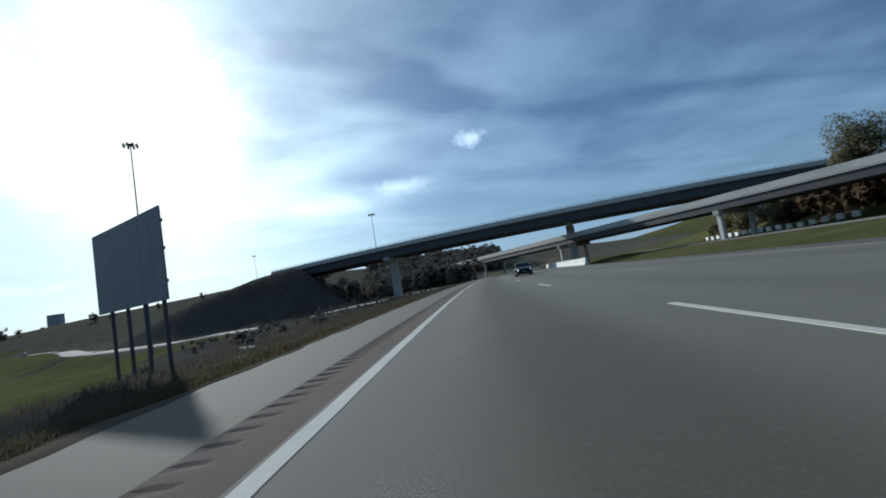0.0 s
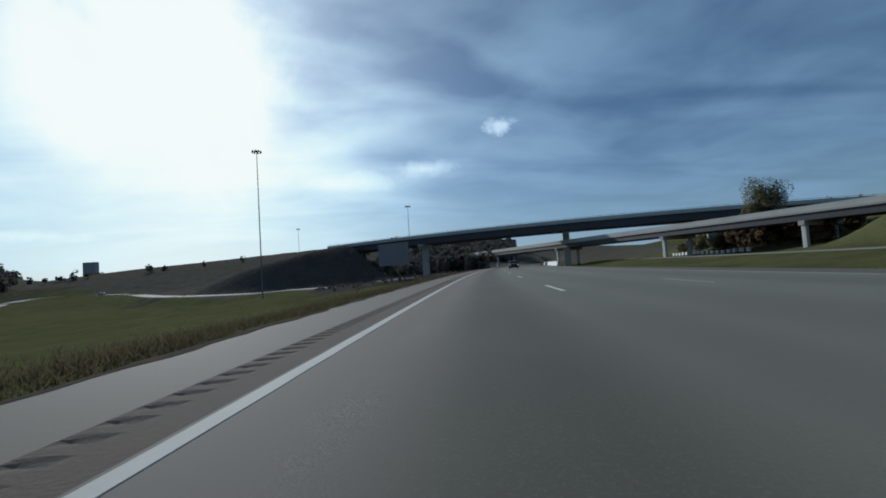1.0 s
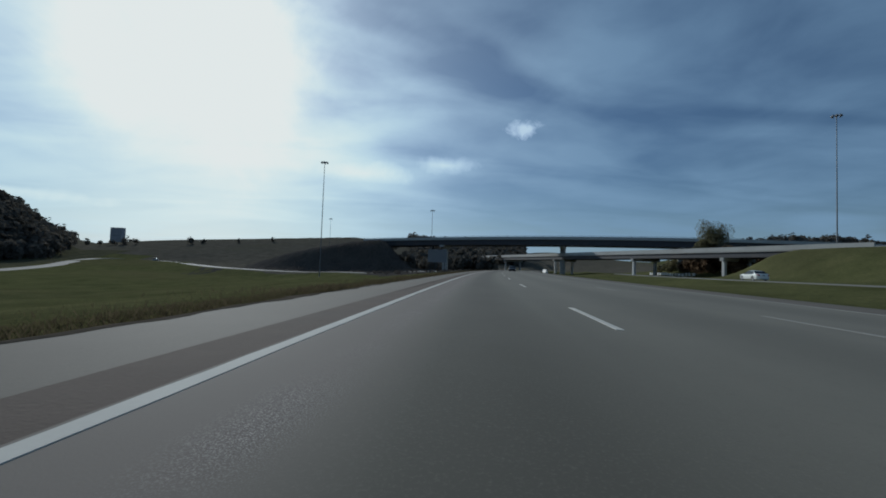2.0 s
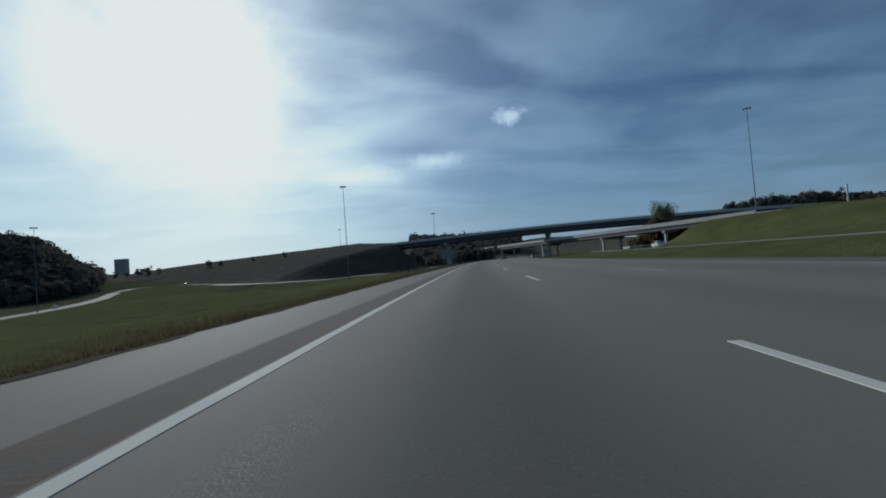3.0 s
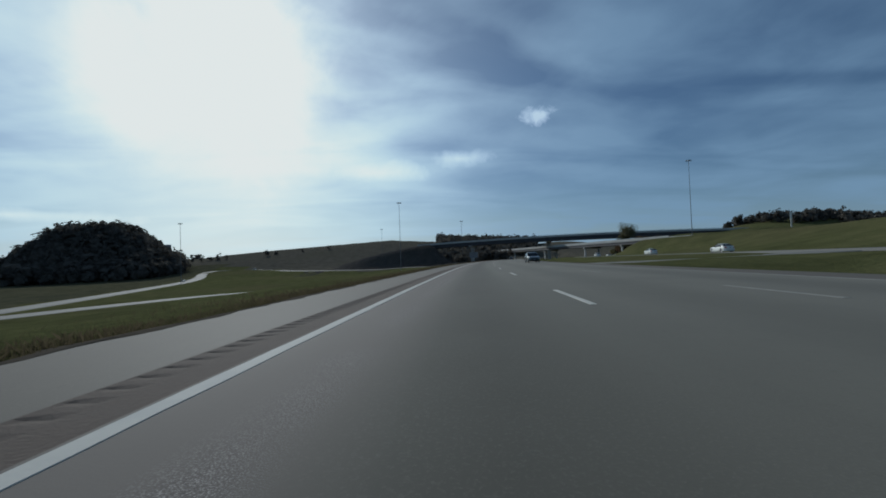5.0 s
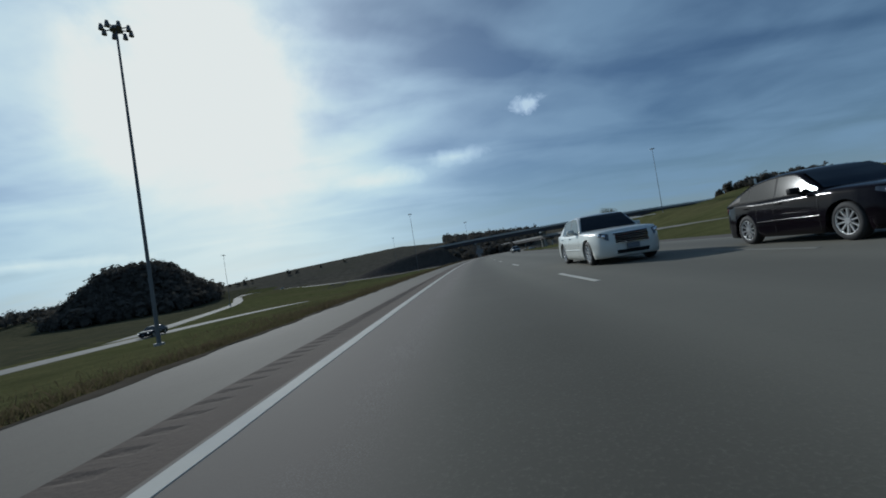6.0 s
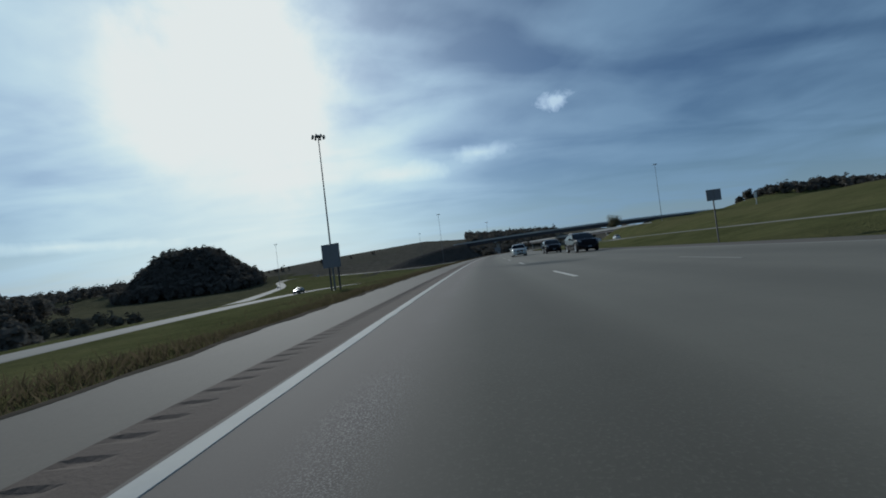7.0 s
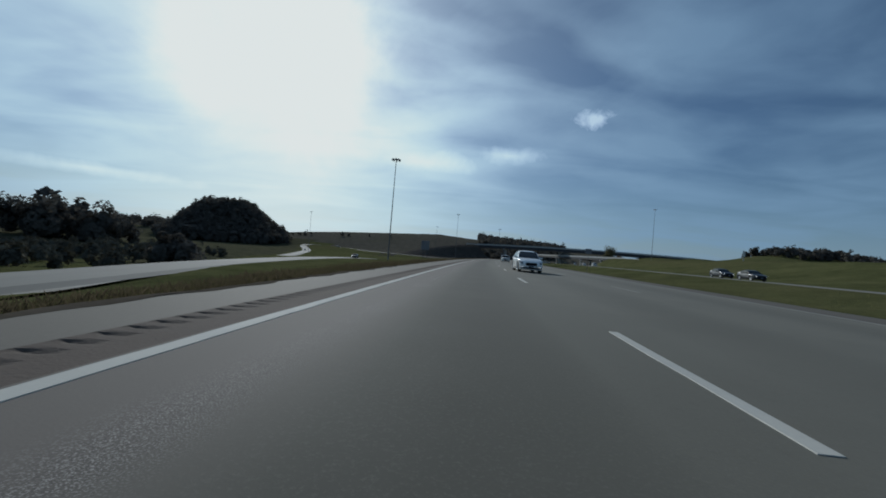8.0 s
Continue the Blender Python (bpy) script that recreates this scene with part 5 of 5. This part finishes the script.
def bank_spot(x, y):
    """Whether brush grows here: the face of the bridge bank above the loop road, thinning out along it."""
    foot = np.interp(x, [-50, -22, -4, 11, 23, 35], [460, 437, 421, 408, 404, 413])
    return foot + 4.5 < y < upper_edge(x) - 3 - 0.06 * abs(x - 20) and (math.sin(x * 12.99 + y * 78.23) * 437.58) % 1 < (x + 66) / 75


def build_cover(name, test, x0, x1, y0, y1, n, high, leaf, mat, seed, label):
    """Low brush that covers the ground evenly: small sprays at uneven heights, joined."""
    rnd = np.random.default_rng(seed)
    xs, ys = rnd.uniform(x0, x1, n), rnd.uniform(y0, y1, n)
    keep = np.array([bool(test(x, y)) for x, y in zip(xs, ys)])
    xs, ys = xs[keep], ys[keep]
    swell = 0.55 + 0.25 * np.sin(xs * 0.61 + 0.7 * np.sin(ys * 0.43)) + 0.2 * np.sin(ys * 0.83 + xs * 0.27)
    pts = np.stack([xs, ys, ground_height(xs, ys) + high * swell * rnd.uniform(0.05, 1.0, len(xs))], 1)
    v, f = leaf_cloud(pts, leaf, rnd, 1.0, np.tile(np.array((0.0, -0.45, 0.75)), (len(xs), 1)))
    ob = mesh_object(name, v.tolist(), f.tolist(), mat)
    tagged(ob, label, "brush", kind="stuff")


build_cover("bank_brush", bank_spot, -80, 33, 392, 500, 190000, 0.9, 0.13, BRUSH, 41, "dark leafless brush over the bridge bank")
build_woods("verge_brush", scatter(150, lambda x, y: y > 366 - 2.6 * (x - 12) and float(from_plan([x], [y])[1][0]) < -6, 10, 42, 330, 398, 42), 0.55, 42, "low dark brambles between the slip road and the shoulder", 60, BRUSH, 0.10)


def build_stalks(name, n, s0, s1, near, spread, low, high, mat, seed, label):
    """Upright weed stalks beyond the left shoulder, bent and of uneven height, in drifts."""
    rnd = np.random.default_rng(seed)
    s = rnd.uniform(s0, s1, n)
    drift = 0.5 + 0.5 * np.sin(s * 0.83) * np.sin(s * 0.29 + 1.7)
    u = shoulder_edge(s) - near - rnd.gamma(1.6, spread, n) * (0.5 + 0.8 * drift)
    x, y, _ = line_at(s, u)
    z = ground_height(x, y) - 0.03
    tall = rnd.uniform(low, high, n) * (0.55 + 0.6 * drift)
    a = rnd.uniform(0, 2 * np.pi, n)
    half = 0.003 + 0.006 * tall
    dx, dy = np.cos(a) * half, np.sin(a) * half
    lx, ly = rnd.normal(0, 0.3, n) * tall, rnd.normal(0, 0.3, n) * tall
    v = np.stack([np.stack([x - dx, y - dy, z], 1), np.stack([x + dx, y + dy, z], 1),
                  np.stack([x + dx + lx * 0.4, y + dy + ly * 0.4, z + tall * 0.6], 1), np.stack([x + lx, y + ly, z + tall], 1)], 1).reshape(-1, 3)
    ob = mesh_object(name, v.tolist(), np.arange(4 * n).reshape(-1, 4).tolist(), mat)
    tagged(ob, label, "weeds", kind="stuff")


build_stalks("dry_weeds", 170000, 40, 345, 0.05, 0.62, 0.05, 0.20, DRY, 44, "dry brown weeds along the shoulder edge")
build_stalks("tall_weeds", 70000, 321, 400, 0.3, 2.2, 0.06, 0.24, WEED, 45, "tall dark weeds round the road sign")


def build_verge_grass():
    """Longer blades along both edges of the pavement."""
    rnd = np.random.default_rng(31)
    n = 240000
    s = rnd.uniform(40, 345, n)
    out = rnd.gamma(2.0, 0.55, n)
    left = rnd.random(n) < 0.72
    u = np.where(left, shoulder_edge(s) - 0.05 - out, ROAD_R + 0.12 + out)
    x, y, h = line_at(s, u)
    z = ground_height(x, y) - 0.02
    tall = rnd.uniform(0.03, 0.13, n) * np.where(left, 1.0, 0.8)
    a = rnd.uniform(0, 2 * np.pi, n)
    dx, dy = np.cos(a) * 0.008, np.sin(a) * 0.008
    lx, ly = rnd.normal(0, 0.07, n), rnd.normal(0, 0.07, n)
    v = np.stack([np.stack([x - dx, y - dy, z], 1), np.stack([x + dx, y + dy, z], 1), np.stack([x + lx, y + ly, z + tall], 1)], 1).reshape(-1, 3)
    ob = mesh_object("verge_grass", v.tolist(), np.arange(3 * n).reshape(-1, 3).tolist(), BLADES)
    tagged(ob, "ragged unmown grass along the pavement edge", "grass", kind="stuff")


build_verge_grass()
# ---- lighting masts, signs, rails, buildings ----
def build_mast(x, y, z_top, label):
    z0 = ground_at(x, y) - 0.3
    h = z_top - z0
    t = thing("light_mast", label, "street lamp", Matrix.Translation((x, y, z0)), "high lighting masts")
    bm = bmesh.new()
    tube(bm, (0, 0, 0), (0, 0, h), 0.17, 0.08, 12)
    part("pole", bm, GALV, t)
    bm = bmesh.new()
    tube(bm, (0, 0, 0), (0, 0, 0.5), 0.42, 0.40, 12)
    part("footing", bm, CONCRETE, t)
    bm = bmesh.new()
    tube(bm, (0, 0, h - 0.25), (0, 0, h + 0.1), 0.5, 0.35, 12)
    for k in range(8):
        a = k * math.pi / 4
        tube(bm, (0.3 * math.cos(a), 0.3 * math.sin(a), h - 0.1), (1.0 * math.cos(a), 1.0 * math.sin(a), h - 0.1), 0.05, 0.05, 6)
    part("lamp_ring", bm, GALV, t)
    for k in range(8):
        a = k * math.pi / 4
        bm = bmesh.new()
        tube(bm, (1.05 * math.cos(a), 1.05 * math.sin(a), h - 0.45), (1.05 * math.cos(a), 1.05 * math.sin(a), h + 0.05), 0.21, 0.12, 10)
        part("lamp_head", bm, GALV, t, "grey floodlight head")


def build_sign(s, u, width, z0, z1, posts, label, turn=0.0):
    """The bare back of a road sign: ribbed sheet, stiffeners and posts."""
    x, y, h = line_at(s, u)
    x, y = float(x), float(y)
    g = ground_at(x, y)
    t = thing("road_sign", label, "road sign", pose(x, y, g, 0, 0, -math.degrees(float(h)) + turn))
    n = max(2, round(width / 0.6))
    for k in range(n):
        a, b = -width / 2 + width * k / n, -width / 2 + width * (k + 1) / n
        bm = bmesh.new()
        box(bm, (a + 0.004, -0.02, z0 - g), (b - 0.004, 0.02, z1 - g), 0.006)
        part("panel", bm, SIGN_BACK, t)
    for q in (0.2, 0.55, 0.85):
        bm = bmesh.new()
        z = z0 - g + (z1 - z0) * q
        box(bm, (-width / 2 + 0.05, 0.022, z - 0.04), (width / 2 - 0.05, 0.075, z + 0.04), 0.008)
        part("stiffener", bm, SIGN_BACK, t)
    for k in range(posts):
        px = -width / 2 + width * (k + 0.5) / posts
        bm = bmesh.new()
        box(bm, (px - 0.035, 0.08, -0.6), (px + 0.035, 0.16, z1 - g - 0.15), 0.01)
        part("post", bm, GIRDER, t, "dark weathered steel post")


def build_pole_sign(x, y, top, wide, high, label):
    """A white box sign on a tall post."""
    g = ground_at(x, y)
    t = thing("pole_sign", label, "sign", pose(x, y, g, 0, 0, 42))
    bm = bmesh.new()
    tube(bm, (0, 0, -0.4), (0, 0, top - g - high * 0.5), 0.42, 0.34, 12)
    part("pole", bm, PIER_WHITE, t)
    bm = bmesh.new()
    box(bm, (-wide / 2, -0.35, top - g - high), (wide / 2, 0.35, top - g), 0.12)
    part("sign_box", bm, SIGN_WHITE, t, "blank white sign box")
    bm = bmesh.new()
    box(bm, (-wide / 2 + 0.25, -0.39, top - g - high + 0.25), (wide / 2 - 0.25, -0.36, top - g - 0.25), 0.01)
    part("sign_face", bm, PIER_WHITE, t)


def build_guardrail(s0, s1, u, label, mat=GALV):
    t = thing("guardrail", label, "guardrail")
    n = max(2, int((s1 - s0) / 1.0))
    prof = [(0.0, 0.45), (0.07, 0.49), (0.07, 0.54), (0.0, 0.60), (0.07, 0.66), (0.07, 0.71), (0.0, 0.75)]
    verts, faces = [], []
    for i in range(n + 1):
        s = s0 + (s1 - s0) * i / n
        x, y, h = line_at(s, u)
        g = ground_at(float(x), float(y))
        for du, z in prof:
            px, py, _ = line_at(s, u + 0.2 + du)
            verts.append((float(px), float(py), g + z))
    m = len(prof)
    for i in range(n):
        for j in range(m - 1):
            k = i * m + j
            faces.append((k, k + 1, k + m + 1, k + m))
    part_data("rail", verts, faces, mat, t, "corrugated steel rail")
    for i in range(n // 3):
        s = s0 + 3.0 * (i + 0.5)
        x, y, h = line_at(s, u)
        g = ground_at(float(x), float(y))
        bm = bmesh.new()
        box(bm, (-0.16, -0.65, -0.4), (0.16, 0.65, 0.82), 0.03)
        bmesh.ops.transform(bm, matrix=pose(float(x), float(y), g, 0, 0, -math.degrees(float(h))), verts=bm.verts)
        part("block", bm, SIGN_WHITE, t, "white painted block")


def build_barrier(s0, s1, u):
    verts, faces = [], []
    prof = [(-0.3, -0.2), (-0.3, 0.08), (-0.16, 0.33), (-0.09, 0.86), (0.09, 0.86), (0.16, 0.33), (0.3, 0.08), (0.3, -0.2)]
    n, m = 20, len(prof)
    for i in range(n + 1):
        s = s0 + (s1 - s0) * i / n
        for du, z in prof:
            x, y, _ = line_at(s, u + du)
            verts.append((float(x), float(y), z - 0.05))
    for i in range(n):
        for j in range(m - 1):
            k = i * m + j
            faces.append((k, k + 1, k + m + 1, k + m))
    faces += [tuple(range(m)), tuple(n * m + j for j in range(m - 1, -1, -1))]
    tagged(mesh_object("concrete_barrier", verts, faces, PIER_WHITE), "pale concrete safety barrier beside the pier", "barrier")


def build_block(x, y, wide, deep, high, storeys, bays, label, wall=BUILDING, turn=0.0):
    g = ground_at(x, y)
    t = thing("building", label, "building", pose(x, y, g - 1, 0, 0, turn))
    bm = bmesh.new()
    box(bm, (-wide / 2, -deep / 2, 0), (wide / 2, deep / 2, high), 0.2)
    part("wall", bm, wall, t)
    bm = bmesh.new()
    box(bm, (-wide / 2 - 0.3, -deep / 2 - 0.3, high), (wide / 2 + 0.3, deep / 2 + 0.3, high + 0.7), 0.1)
    part("roof", bm, wall, t)
    fh, bw = high / storeys, wide / bays
    for i in range(storeys):
        for j in range(bays):
            bm = bmesh.new()
            box(bm, (-wide / 2 + bw * (j + 0.2), -deep / 2 - 0.08, fh * (i + 0.3)), (-wide / 2 + bw * (j + 0.8), -deep / 2 + 0.1, fh * (i + 0.8)))
            part("window", bm, PANE, t)


build_mast(-6.0, 395.5, 33.4, "tall grey high-mast lamp behind the embankment")
build_mast(133.2, 356.5, 44.0, "tall grey high-mast lamp beside the crossing bank")
build_mast(-18.0, 165.2, 25.0, "tall grey high-mast lamp on the grass verge")
build_mast(-35.5, 572.0, 33.0, "distant high-mast lamp beyond the bridge")
build_mast(34.0, 469.0, 29.0, "slim high-mast lamp behind the flyover")
build_mast(-135.5, 414.3, 27.6, "high-mast lamp in the valley")
build_sign(329.2, -7.45, 4.0, 1.35, 3.55, 4, "large road sign seen from its bare grey back", -28)
build_sign(116.0, -7.1, 1.5, 1.0, 2.38, 2, "bare grey back of a road sign on the verge", -28)
build_sign(124.0, 18.4, 1.0, 2.6, 3.4, 1, "bare grey back of a small sign on the inner verge")
build_pole_sign(231.0, 412.0, 23.2, 4.8, 4.6, "white box sign on a tall pale pole")
build_guardrail(384, 436, 54.0, "guardrail with white blocks along the ramp road")
build_barrier(374, 428, 14.2)
build_block(-1309, 2300, 50, 26, 126 - ground_at(-1309, 2300), 22, 8, "grey tower block on the far skyline")
build_block(330, 520, 16, 8, 5.0, 1, 5, "low white shed on the far bank", PIER_WHITE, 30)


def build_litter(s, u, size, seed):
    """A crumpled sheet of paper on the verge."""
    rnd = random.Random(seed)
    x, y, _ = line_at(s, u)
    x, y = float(x), float(y)
    bm = bmesh.new()
    n = 5
    grid = [[bm.verts.new(((i / n - 0.5) * size, (j / n - 0.5) * size * 0.7, rnd.uniform(0.0, 0.3 if u < 0 else 0.06) * size)) for j in range(n + 1)] for i in range(n + 1)]
    for i in range(n):
        for j in range(n):
            bm.faces.new((grid[i][j], grid[i + 1][j], grid[i + 1][j + 1], grid[i][j + 1]))
    bmesh.ops.solidify(bm, geom=bm.faces[:], thickness=0.004)
    me = bpy.data.meshes.new("paper_litter")
    bm.to_mesh(me)
    bm.free()
    me.materials.append(PAPER)
    ob = new("paper_litter", me)
    ob.matrix_world = pose(x, y, 0.008 if u > 0 else ground_at(x, y) + 0.04, 0, 0, rnd.uniform(0, 180))
    tagged(ob, "crumpled pale paper litter on the asphalt" if u > 0 else "crumpled pale paper litter in the verge grass", "litter", "litter on the verge")


for k, (s, u, size) in enumerate(((327.4, -3.5, 0.3), (330.0, -5.0, 0.35), (330.8, -3.7, 0.22), (219.6, -3.4, 0.2), (199.8, 0.62, 0.05), (275.1, 0.84, 0.055))):
    build_litter(s, u, size, 50 + k)
